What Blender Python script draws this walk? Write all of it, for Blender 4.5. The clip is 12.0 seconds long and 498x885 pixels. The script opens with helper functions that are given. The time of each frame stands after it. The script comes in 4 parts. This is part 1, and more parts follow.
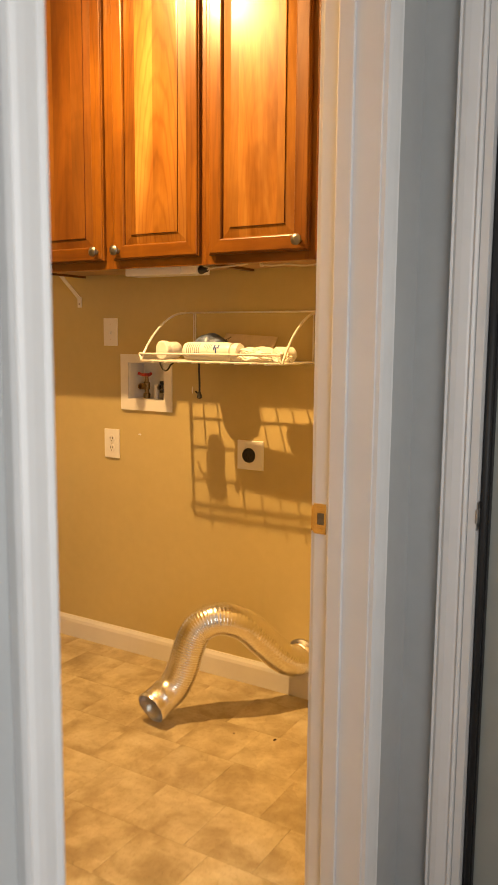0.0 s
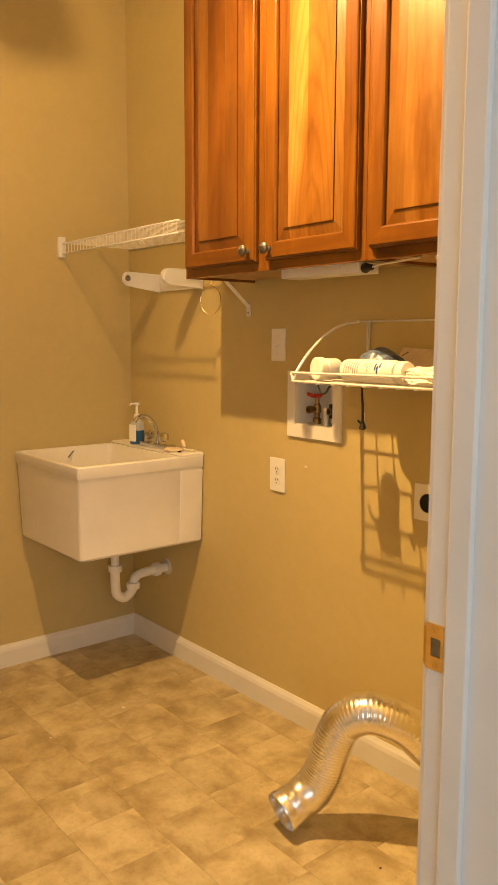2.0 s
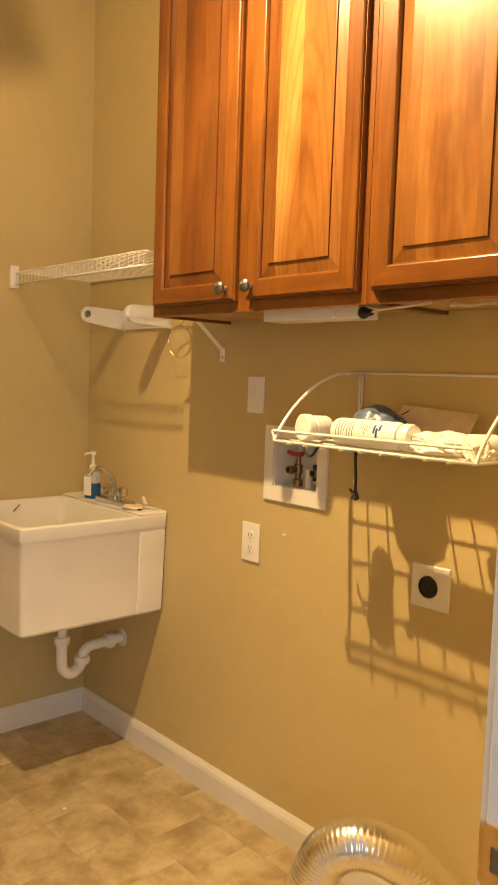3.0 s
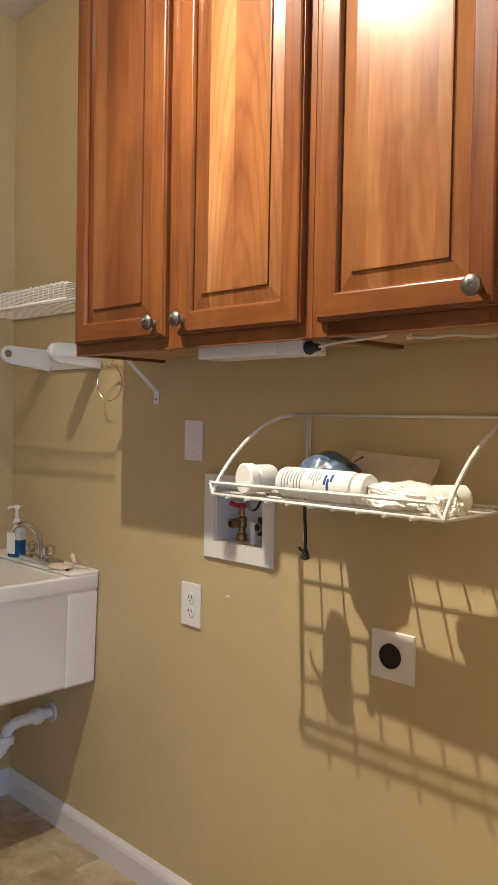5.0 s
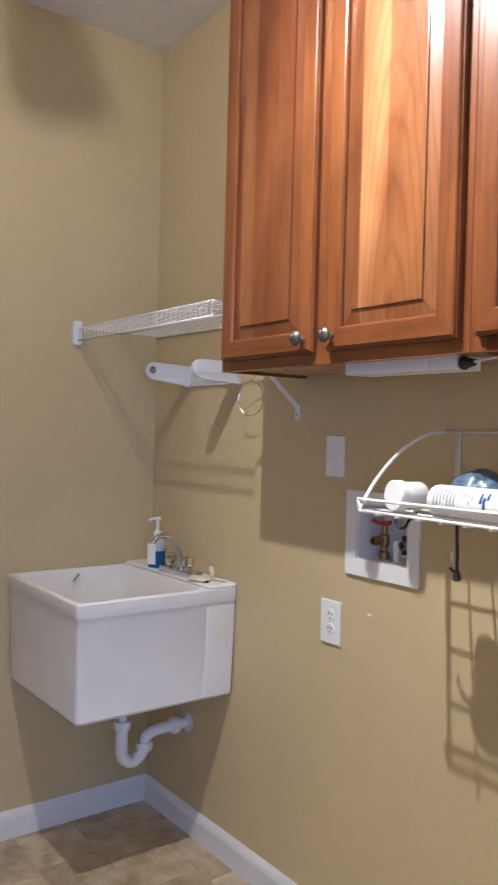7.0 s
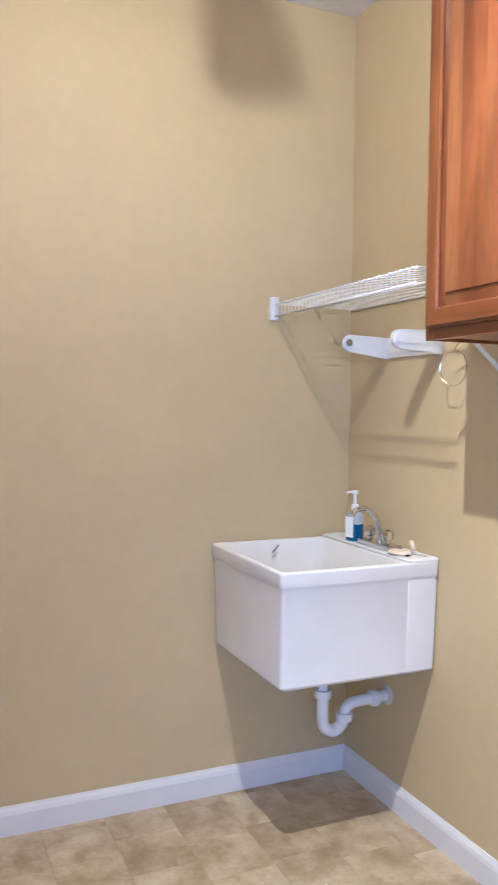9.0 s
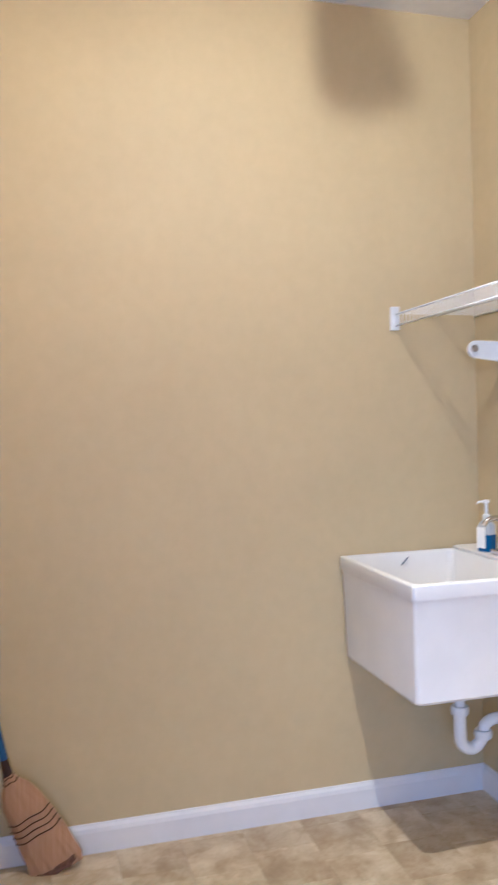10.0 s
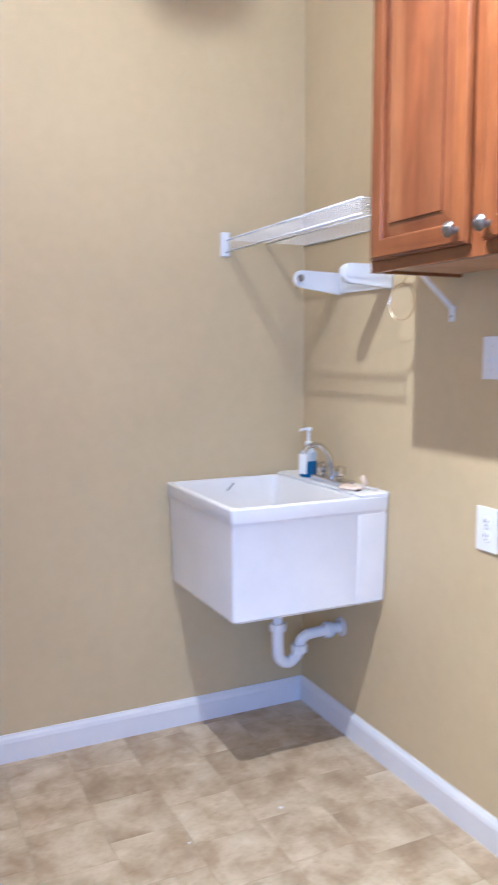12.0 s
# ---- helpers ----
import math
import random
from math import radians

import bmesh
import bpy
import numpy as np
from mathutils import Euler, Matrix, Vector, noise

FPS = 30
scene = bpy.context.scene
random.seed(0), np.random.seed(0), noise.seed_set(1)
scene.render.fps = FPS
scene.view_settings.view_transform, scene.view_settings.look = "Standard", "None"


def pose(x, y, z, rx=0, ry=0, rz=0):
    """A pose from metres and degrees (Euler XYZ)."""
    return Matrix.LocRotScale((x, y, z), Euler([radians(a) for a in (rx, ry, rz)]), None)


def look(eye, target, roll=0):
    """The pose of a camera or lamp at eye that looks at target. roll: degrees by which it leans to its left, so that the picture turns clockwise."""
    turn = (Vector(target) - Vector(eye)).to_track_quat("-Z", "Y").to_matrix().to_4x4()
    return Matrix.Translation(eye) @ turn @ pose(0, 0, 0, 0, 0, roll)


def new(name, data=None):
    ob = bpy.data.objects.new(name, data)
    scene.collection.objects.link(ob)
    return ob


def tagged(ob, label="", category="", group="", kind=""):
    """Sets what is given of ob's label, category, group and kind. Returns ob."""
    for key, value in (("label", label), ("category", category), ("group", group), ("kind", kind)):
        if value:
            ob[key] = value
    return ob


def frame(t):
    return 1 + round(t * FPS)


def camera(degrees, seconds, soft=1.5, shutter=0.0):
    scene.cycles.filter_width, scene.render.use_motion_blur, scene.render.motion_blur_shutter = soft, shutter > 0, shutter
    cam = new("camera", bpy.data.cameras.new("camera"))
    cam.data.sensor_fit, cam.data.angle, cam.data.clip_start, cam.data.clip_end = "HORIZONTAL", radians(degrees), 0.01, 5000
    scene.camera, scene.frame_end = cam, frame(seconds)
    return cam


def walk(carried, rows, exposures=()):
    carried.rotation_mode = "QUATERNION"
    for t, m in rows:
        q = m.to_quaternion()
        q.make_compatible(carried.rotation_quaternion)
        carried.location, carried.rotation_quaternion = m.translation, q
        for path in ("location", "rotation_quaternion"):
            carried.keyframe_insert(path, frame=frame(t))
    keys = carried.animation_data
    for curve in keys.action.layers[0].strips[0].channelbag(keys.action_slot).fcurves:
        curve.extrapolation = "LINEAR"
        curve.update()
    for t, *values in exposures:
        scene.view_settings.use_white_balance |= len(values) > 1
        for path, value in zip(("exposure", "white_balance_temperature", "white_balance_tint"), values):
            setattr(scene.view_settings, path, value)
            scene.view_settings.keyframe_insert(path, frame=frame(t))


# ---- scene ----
cam = camera(35.1, 12.0, shutter=0.5)
PATH = [
    (0, (3.076, -2.42, 1.28), (2.054, -0.72, 1.019), 0.5),
    (0.5, (3.041, -2.212, 1.286), (1.941, -0.565, 1.011), 0.8),
    (1, (3.026, -2.052, 1.278), (1.757, -0.54, 0.956), 1.8),
    (1.5, (3.034, -1.86, 1.316), (1.542, -0.557, 1.039), 0.8),
    (2, (2.997, -1.773, 1.314), (1.458, -0.521, 1.059), 0.2),
    (2.5, (2.841, -1.695, 1.335), (1.345, -0.386, 1.115), 1.8),
    (4.3, (2.590, -1.374, 1.361), (1.149, -0.018, 1.296), 0.9),
    (4.5, (2.574, -1.377, 1.364), (1.159, 0.007, 1.301), 1.0),
    (5, (2.574, -1.407, 1.363), (1.169, 0.016, 1.303), 1.0),
    (5.5, (2.567, -1.425, 1.367), (1.147, -0.016, 1.328), 0.9),
    (6, (2.549, -1.44, 1.366), (1.081, -0.082, 1.356), 1.4),
    (6.5, (2.549, -1.446, 1.363), (1.018, -0.159, 1.363), 1.7),
    (7, (2.532, -1.451, 1.361), (0.928, -0.256, 1.335), 1.5),
    (7.2, (2.526, -1.455, 1.358), (0.893, -0.301, 1.315), 1.6),
    (9, (2.501, -1.5, 1.338), (0.671, -0.697, 1.252), 0.6),
    (9.5, (2.504, -1.5, 1.337), (0.621, -0.829, 1.269), -0.8),
    (10, (2.506, -1.526, 1.331), (0.576, -1.003, 1.287), -1.5),
    (10.5, (2.481, -1.52, 1.309), (0.518, -1.172, 1.144), -1.6),
    (11, (2.498, -1.497, 1.305), (0.552, -1.095, 1.078), -1.4),
    (11.5, (2.509, -1.452, 1.311), (0.621, -0.85, 1.04), -0.8),
    (12, (2.527, -1.436, 1.314), (0.736, -0.576, 1.09), -0.1),
]
EXPOSURES = [
    (0.0, -0.08, 6850, 9.5), (1.0, 0.0, 6850, 8), (1.5, 0.0, 6750, 7), (2.5, 0.0, 6250, 0), (3.4, -0.05, 4900, 4), (4.3, -0.28, 3680, 8), (5.5, -0.36, 3900, 5),
    (7.0, -0.15, 3450, 10), (9.0, 0.62, 3330, 9.5), (10.5, 0.70, 3400, 9.5), (11.0, 0.72, 3330, 10.5), (12.0, 0.74, 3200, 11.5),
]
walk(cam, [(t, look(eye, target, roll)) for t, eye, target, roll in PATH], EXPOSURES)

# ---- light ----
world = bpy.data.worlds.new("sky")
scene.world = world
world.use_nodes = True
wn = world.node_tree
sky = wn.nodes.new("ShaderNodeTexSky")
sky.sky_type, sky.sun_disc, sky.sun_elevation, sky.sun_rotation = "NISHITA", False, radians(35), radians(200)
wn.links.new(sky.outputs["Color"], wn.nodes["Background"].inputs["Color"])
wn.nodes["Background"].inputs["Strength"].default_value = 0.1
BULB_LIGHT = 4000.0
FLOOD_LIGHT = 33.0
FLOOD_WAY = (0.45, 0.36, -1.0)
BULB_WAY = (0.20, 0.10, -1.0)
FLOOD_SPREAD = 125.0
LAMP_COLOR = (1.0, 0.585, 0.225)
# power of the lamp added in the unseen hall window
ADDED_DAYLIGHT = 28.0


# ---- materials ----
def material(name, color, rough=0.5, metal=0.0, spec=0.5):
    m = bpy.data.materials.new(name)
    m.use_nodes = True
    b = m.node_tree.nodes["Principled BSDF"]
    b.inputs["Base Color"].default_value = (*color, 1)
    b.inputs["Roughness"].default_value = rough
    b.inputs["Metallic"].default_value = metal
    b.inputs["Specular IOR Level"].default_value = spec
    return m, m.node_tree, b


def node(t, kind, **sets):
    n = t.nodes.new(kind)
    for k, v in sets.items():
        if k in n.inputs:
            n.inputs[k].default_value = v
    return n


def coords(t, scale=(1, 1, 1), world_space=False):
    c = t.nodes.new("ShaderNodeNewGeometry") if world_space else t.nodes.new("ShaderNodeTexCoord")
    m = t.nodes.new("ShaderNodeMapping")
    m.inputs["Scale"].default_value = scale
    t.links.new(c.outputs["Position" if world_space else "Object"], m.inputs["Vector"])
    return m.outputs["Vector"]


def ramp(t, fac, stops):
    r = t.nodes.new("ShaderNodeValToRGB")
    el = r.color_ramp.elements
    while len(el) < len(stops):
        el.new(0.5)
    for e, (p, c) in zip(el, stops):
        e.position, e.color = p, (*c, 1)
    t.links.new(fac, r.inputs["Fac"])
    return r.outputs["Color"]


def mix(t, fac, a, b, mode="MIX"):
    n = t.nodes.new("ShaderNodeMix")
    n.data_type, n.blend_type = "RGBA", mode
    for sock, v in ((n.inputs[0], fac), (n.inputs[6], a), (n.inputs[7], b)):
        if isinstance(v, (int, float)):
            sock.default_value = v
        elif isinstance(v, tuple):
            sock.default_value = (*v, 1)
        else:
            t.links.new(v, sock)
    return n.outputs[2]


def noise_tex(t, vec, scale, detail=4.0, rough=0.55, distort=0.0):
    n = node(t, "ShaderNodeTexNoise", Scale=scale, Detail=detail, Roughness=rough, Distortion=distort)
    t.links.new(vec, n.inputs["Vector"])
    return n.outputs["Fac"]


def bump(t, b, height, strength, distance=0.002):
    n = node(t, "ShaderNodeBump", Strength=strength, Distance=distance)
    t.links.new(height, n.inputs["Height"])
    t.links.new(n.outputs["Normal"], b.inputs["Normal"])


def plain(name, color, rough=0.5, metal=0.0, vary=0.06, scale=14.0, relief=0.08, fine=240.0, spec=0.5):
    m, t, b = material(name, color, rough, metal, spec)
    v = coords(t)
    n = noise_tex(t, v, scale)
    lo, hi = tuple(c * (1 - vary) for c in color), tuple(min(1, c * (1 + vary)) for c in color)
    t.links.new(ramp(t, n, [(0.3, lo), (0.7, hi)]), b.inputs["Base Color"])
    if relief:
        bump(t, b, noise_tex(t, v, fine, 2), relief, 0.0006)
    return m


def wall_paint(name, color, rough=0.55):
    m, t, b = material(name, color, rough, 0, 0.35)
    v = coords(t, world_space=True)
    c1 = ramp(t, noise_tex(t, v, 1.7, 3), [(0.3, tuple(c * 0.95 for c in color)), (0.7, tuple(c * 1.04 for c in color))])
    c2 = ramp(t, noise_tex(t, v, 23, 5), [(0.35, (0.965, 0.965, 0.965)), (0.65, (1.0, 1.0, 1.0))])
    t.links.new(mix(t, 1.0, c1, c2, "MULTIPLY"), b.inputs["Base Color"])
    h = mix(t, 0.45, noise_tex(t, v, 420, 2), noise_tex(t, v, 60, 2))
    bump(t, b, h, 0.22, 0.0012)
    return m


def cherry(name, along, light=(0.245, 0.095, 0.011), dark=(0.108, 0.033, 0.004), staves=None):
    """Cherry wood with its grain along the axis 0 or 2; staves: where in x each glued-up board begins, and how pale it is."""
    m, t, b = material(name, light, 0.32, 0, 0.3)
    b.inputs["Coat Weight"].default_value = 0.35
    b.inputs["Coat Roughness"].default_value = 0.22
    geo = t.nodes.new("ShaderNodeNewGeometry")
    pos = geo.outputs["Position"]
    info = t.nodes.new("ShaderNodeObjectInfo")
    if along == 0:
        s_long, s_fine = (0.9, 6, 9), (9, 60, 190)
    else:
        s_long, s_fine = (9, 6, 0.9), (190, 60, 9)
    off = t.nodes.new("ShaderNodeVectorMath")
    off.operation = "SCALE"
    comb = t.nodes.new("ShaderNodeCombineXYZ")
    for k in ("X", "Y", "Z"):
        t.links.new(info.outputs["Random"], comb.inputs[k])
    t.links.new(comb.outputs[0], off.inputs[0])
    off.inputs["Scale"].default_value = 7.0
    shifted = t.nodes.new("ShaderNodeVectorMath")
    t.links.new(pos, shifted.inputs[0])
    t.links.new(off.outputs[0], shifted.inputs[1])
    vec = shifted.outputs[0]
    tone = None
    if staves:
        sep = t.nodes.new("ShaderNodeSeparateXYZ")
        t.links.new(pos, sep.inputs[0])
        x0, x1 = staves[0][0], staves[-1][0]
        span = t.nodes.new("ShaderNodeMapRange")
        span.inputs["From Min"].default_value = x0
        span.inputs["From Max"].default_value = x1
        t.links.new(sep.outputs["X"], span.inputs["Value"])
        tone = ramp(t, span.outputs["Result"], [((x - x0) / (x1 - x0), (v, v, v)) for x, v in staves[:-1]])
        tone.node.color_ramp.interpolation = "CONSTANT"
        sh = t.nodes.new("ShaderNodeVectorMath")
        sh.operation = "MULTIPLY_ADD"
        t.links.new(tone, sh.inputs[0])
        sh.inputs[1].default_value = (9, 9, 9)
        t.links.new(vec, sh.inputs[2])
        vec = sh.outputs[0]
    broad = noise_tex(t, mapped(t, vec, s_long), 1.0, 4, 0.6, 1.4)
    fine = noise_tex(t, mapped(t, vec, s_fine), 1.0, 3, 0.6, 0.3)
    c = ramp(t, broad, [(0.28, dark), (0.5, tuple((a + d) / 2 for a, d in zip(light, dark))), (0.74, light)])
    if tone is not None:
        flame = ramp(t, noise_tex(t, mapped(t, vec, (5, 3, 0.8)), 1.0, 4, 0.6, 2.2), [(0.35, (0.25, 0.098, 0.015)), (0.5, (0.35, 0.158, 0.032)), (0.62, (0.42, 0.220, 0.058))])
        c = mix(t, ramp(t, tone, [(0.0, (0, 0, 0)), (1.0, (1, 1, 1))]), c, flame)
    if staves:
        # nested arches of a flat-sawn board
        rings = node(t, "ShaderNodeTexWave", Scale=15.0, Distortion=4.0, Detail=4.0)
        rings.wave_type, rings.rings_direction = "RINGS", "Y"
        rings.inputs["Detail Scale"].default_value = 1.3
        heart = t.nodes.new("ShaderNodeVectorMath")
        heart.operation = "SUBTRACT"
        t.links.new(pos, heart.inputs[0])
        heart.inputs[1].default_value = (staves[0][0] + 0.57 * (staves[-1][0] - staves[0][0]), 0, 1.25)
        t.links.new(mapped(t, heart.outputs[0], (1.6, 1, 0.17)), rings.inputs["Vector"])
        r2 = ramp(t, rings.outputs["Fac"], [(0.0, (0.76, 0.66, 0.56)), (0.22, (0.95, 0.93, 0.89)), (0.6, (1, 1, 1))])
    else:
        rings = node(t, "ShaderNodeTexWave", Scale=3.2 if along == 2 else 1.2, Distortion=12.0, Detail=3.0)
        rings.inputs["Detail Scale"].default_value = 0.8
        t.links.new(mapped(t, vec, (3.0, 1, 0.45) if along == 2 else (0.45, 1, 5.0)), rings.inputs["Vector"])
        r2 = ramp(t, rings.outputs["Fac"], [(0.0, (0.72, 0.66, 0.6)), (0.12, (1, 1, 1))])
    c = mix(t, 0.65 if "flamed" in name else 0.25 if staves else 0.55, c, mix(t, 1.0, c, r2, "MULTIPLY"))
    blotch = ramp(t, noise_tex(t, mapped(t, vec, (7, 4, 3.0)), 1.0, 3, 0.55, 0.8), [(0.32, (0.72, 0.66, 0.60)), (0.62, (1.06, 1.06, 1.06))])
    c = mix(t, 0.85, c, mix(t, 1.0, c, blotch, "MULTIPLY"))
    f2 = ramp(t, fine, [(0.3, (0.94, 0.92, 0.89)), (0.6, (1, 1, 1))])
    c = mix(t, 1.0, c, f2, "MULTIPLY")
    t.links.new(c, b.inputs["Base Color"])
    bump(t, b, fine, 0.05, 0.0008)
    return m


def mapped(t, vec, scale):
    n = t.nodes.new("ShaderNodeMapping")
    n.inputs["Scale"].default_value = scale
    t.links.new(vec, n.inputs["Vector"])
    return n.outputs["Vector"]


def stone_vinyl(name):
    m, t, b = material(name, (0.3, 0.23, 0.15), 0.42, 0, 0.45)
    v = coords(t, world_space=True)
    info = t.nodes.new("ShaderNodeObjectInfo")
    sh = t.nodes.new("ShaderNodeVectorMath")
    sc = t.nodes.new("ShaderNodeVectorMath")
    sc.operation = "SCALE"
    comb = t.nodes.new("ShaderNodeCombineXYZ")
    for k in ("X", "Y", "Z"):
        t.links.new(info.outputs["Random"], comb.inputs[k])
    t.links.new(comb.outputs[0], sc.inputs[0])
    sc.inputs["Scale"].default_value = 3.0
    t.links.new(v, sh.inputs[0])
    t.links.new(sc.outputs[0], sh.inputs[1])
    a = noise_tex(t, sh.outputs[0], 8.0, 6, 0.6, 0.25)
    c = ramp(t, a, [(0.30, (0.32, 0.25, 0.135)), (0.44, (0.42, 0.34, 0.195)), (0.58, (0.54, 0.465, 0.29)), (0.76, (0.66, 0.60, 0.42))])
    vor = node(t, "ShaderNodeTexVoronoi", Scale=8.0, Randomness=0.9)
    vor.distance = "CHEBYCHEV"
    warp = t.nodes.new("ShaderNodeVectorMath")
    nz = node(t, "ShaderNodeTexNoise", Scale=26.0, Detail=3.0)
    t.links.new(v, nz.inputs["Vector"])
    wsc = t.nodes.new("ShaderNodeVectorMath")
    wsc.operation = "SCALE"
    wsc.inputs["Scale"].default_value = 0.035
    t.links.new(nz.outputs["Color"], wsc.inputs[0])
    t.links.new(sh.outputs[0], warp.inputs[0])
    t.links.new(wsc.outputs[0], warp.inputs[1])
    t.links.new(warp.outputs[0], vor.inputs["Vector"])
    bw = t.nodes.new("ShaderNodeRGBToBW")
    t.links.new(vor.outputs["Color"], bw.inputs[0])
    cell = ramp(t, bw.outputs[0], [(0.15, (0.86, 0.84, 0.80)), (0.85, (1.08, 1.08, 1.07))])
    c = mix(t, 0.75, c, mix(t, 1.0, c, cell, "MULTIPLY"))
    tone = ramp(t, info.outputs["Random"], [(0.0, (0.95, 0.94, 0.93)), (1.0, (1.02, 1.015, 1.01))])
    c = mix(t, 1.0, c, tone, "MULTIPLY")
    spots = ramp(t, noise_tex(t, v, 70, 4, 0.7), [(0.34, (0.72, 0.68, 0.62)), (0.48, (1, 1, 1))])
    c = mix(t, 0.45, c, mix(t, 1.0, c, spots, "MULTIPLY"))
    t.links.new(c, b.inputs["Base Color"])
    rr = ramp(t, noise_tex(t, v, 16, 3), [(0.3, (0.3, 0.3, 0.3)), (0.7, (0.5, 0.5, 0.5))])
    t.links.new(rr, b.inputs["Roughness"])
    bump(t, b, mix(t, 0.5, a, noise_tex(t, v, 150, 3)), 0.25, 0.0012)
    return m


M = {
    "tan": wall_paint("tan_wall_paint", (0.55, 0.455, 0.225)),
    "grey": wall_paint("grey_wall_paint", (0.46, 0.47, 0.47)),
    "ceiling": wall_paint("ceiling_paint", (0.80, 0.79, 0.78), 0.8),
    "trim": plain("white_trim_paint", (0.74, 0.73, 0.72), 0.32, vary=0.03, scale=9, relief=0.05, fine=90),
    "vinyl": stone_vinyl("stone_vinyl"),
    "joint": plain("vinyl_joint", (0.42, 0.33, 0.20), 0.6),
    "wood_v": cherry("cherry_vertical", 2),
    "wood_h": cherry("cherry_horizontal", 0),
    # plain panel; dimmer light at the first door is put into its base colour
    "wood_p1": cherry("cherry_panel_plain_dim", 2, (0.196, 0.070, 0.010), (0.098, 0.029, 0.004), [(0.900, 0.0), (0.925, 0.30), (0.985, 0.02), (1.07, 0.12), (1.165, 0)]),
    "wood_p2": cherry("cherry_panel_flamed", 2, (0.245, 0.098, 0.012), (0.118, 0.038, 0.004), [(1.296, 0.08), (1.352, 0.95), (1.425, 0.40), (1.56, 0)]),
    "wood_p3": cherry("cherry_panel_pale", 2, (0.245, 0.098, 0.012), (0.118, 0.038, 0.004), [(1.69, 0.22), (1.755, 0.62), (1.89, 0.45), (1.955, 0)]),
    "wood_p4": cherry("cherry_panel_red", 2, (0.245, 0.098, 0.012), (0.118, 0.038, 0.004), [(2.08, 0.15), (2.15, 0.45), (2.22, 0.1), (2.28, 0)]),
    # dark brown for the inner steps of door members and panels
    "step_brown": plain("dark_step_brown", (0.085, 0.022, 0.006), 0.35),
    "ply": plain("cabinet_underside", (0.42, 0.27, 0.13), 0.55, vary=0.15, scale=8),
    "white": plain("white_plastic", (0.78, 0.78, 0.77), 0.32, vary=0.03, relief=0.02),
    "basin": plain("basin_plastic", (0.80, 0.785, 0.76), 0.36, vary=0.04, scale=6, relief=0.04, fine=120),
    "wire": plain("white_coated_wire", (0.80, 0.79, 0.76), 0.3, vary=0.03),
    "bottle": plain("white_bottle", (0.84, 0.84, 0.82), 0.3, vary=0.02),
    "chrome": plain("chrome", (0.62, 0.62, 0.64), 0.12, 1.0, vary=0.05),
    "pewter": plain("pewter", (0.22, 0.215, 0.205), 0.38, 1.0, vary=0.2, scale=60),
    "brass": plain("polished_brass", (0.80, 0.55, 0.20), 0.25, 1.0, vary=0.1, scale=50),
    "bronze": plain("valve_brass", (0.35, 0.24, 0.11), 0.45, 1.0, vary=0.3, scale=80),
    "foil": plain("aluminium_foil_duct", (0.93, 0.92, 0.90), 0.24, 1.0, vary=0.03, scale=40, relief=0.02, fine=110),
    "black": plain("black_rubber", (0.012, 0.012, 0.013), 0.55, vary=0.2),
    "dark": plain("dark_slot", (0.008, 0.007, 0.006), 0.8),
    "steel": plain("dull_steel", (0.42, 0.40, 0.38), 0.38, 1.0, vary=0.2, scale=70),
    "red": plain("red_enamel", (0.38, 0.018, 0.012), 0.4, vary=0.15),
    "blue_print": plain("blue_print", (0.02, 0.07, 0.30), 0.4),
    "grey_print": plain("grey_print", (0.22, 0.24, 0.28), 0.5),
    "blue_soap": plain("blue_soap", (0.02, 0.09, 0.24), 0.12, vary=0.1),
    "soap": plain("cream_soap", (0.72, 0.60, 0.44), 0.5),
    "blue_handle": plain("blue_painted_handle", (0.022, 0.090, 0.24), 0.38, vary=0.22, scale=30, relief=0.1),
    "straw": None,
    "dirty_straw": plain("dirty_straw", (0.13, 0.065, 0.035), 0.85, vary=0.45, scale=90, relief=0.6, fine=200),
    "thread": plain("dark_thread", (0.035, 0.018, 0.014), 0.8),
    "card": plain("cardboard", (0.66, 0.56, 0.41), 0.8, vary=0.1, scale=30),
    "blue_bag": plain("blue_speckled_bag", (0.10, 0.14, 0.24), 0.35, vary=0.7, scale=45, relief=0.5, fine=50),
    "film": plain("white_plastic_film", (0.86, 0.85, 0.81), 0.3, vary=0.05, relief=0.6, fine=55),
    "cable": plain("white_cable", (0.66, 0.62, 0.55), 0.5),
    "gold": plain("gold_wire", (0.80, 0.70, 0.48), 0.2, 1.0),
    "door_paint": plain("grey_green_door_paint", (0.33, 0.34, 0.31), 0.45, vary=0.04),
    "grey_floor": plain("hall_floor", (0.26, 0.22, 0.18), 0.5, vary=0.1, scale=5),
}


def straw_material():
    m, t, b = material("broom_straw", (0.42, 0.24, 0.11), 0.75)
    v = coords(t, (1, 240, 6))
    n = noise_tex(t, v, 1.0, 3)
    c = ramp(t, n, [(0.3, (0.33, 0.185, 0.080)), (0.55, (0.41, 0.245, 0.112)), (0.8, (0.48, 0.305, 0.150))])
    t.links.new(c, b.inputs["Base Color"])
    bump(t, b, n, 0.9, 0.003)
    return m


M["straw"] = straw_material()
clear = material("clear_glass", (1, 1, 1), 0.02)
clear[2].inputs["Transmission Weight"].default_value = 1.0
M["glass"] = clear[0]
acrylic = material("clear_acrylic", (0.86, 0.9, 0.95), 0.08)
acrylic[2].inputs["Transmission Weight"].default_value = 0.55
M["acrylic"] = acrylic[0]
glow = material("lamp_glow", (1, 0.9, 0.75), 0.4)
glow[2].inputs["Emission Color"].default_value = (*LAMP_COLOR, 1)
glow[2].inputs["Emission Strength"].default_value = BULB_LIGHT
M["glow"] = glow[0]


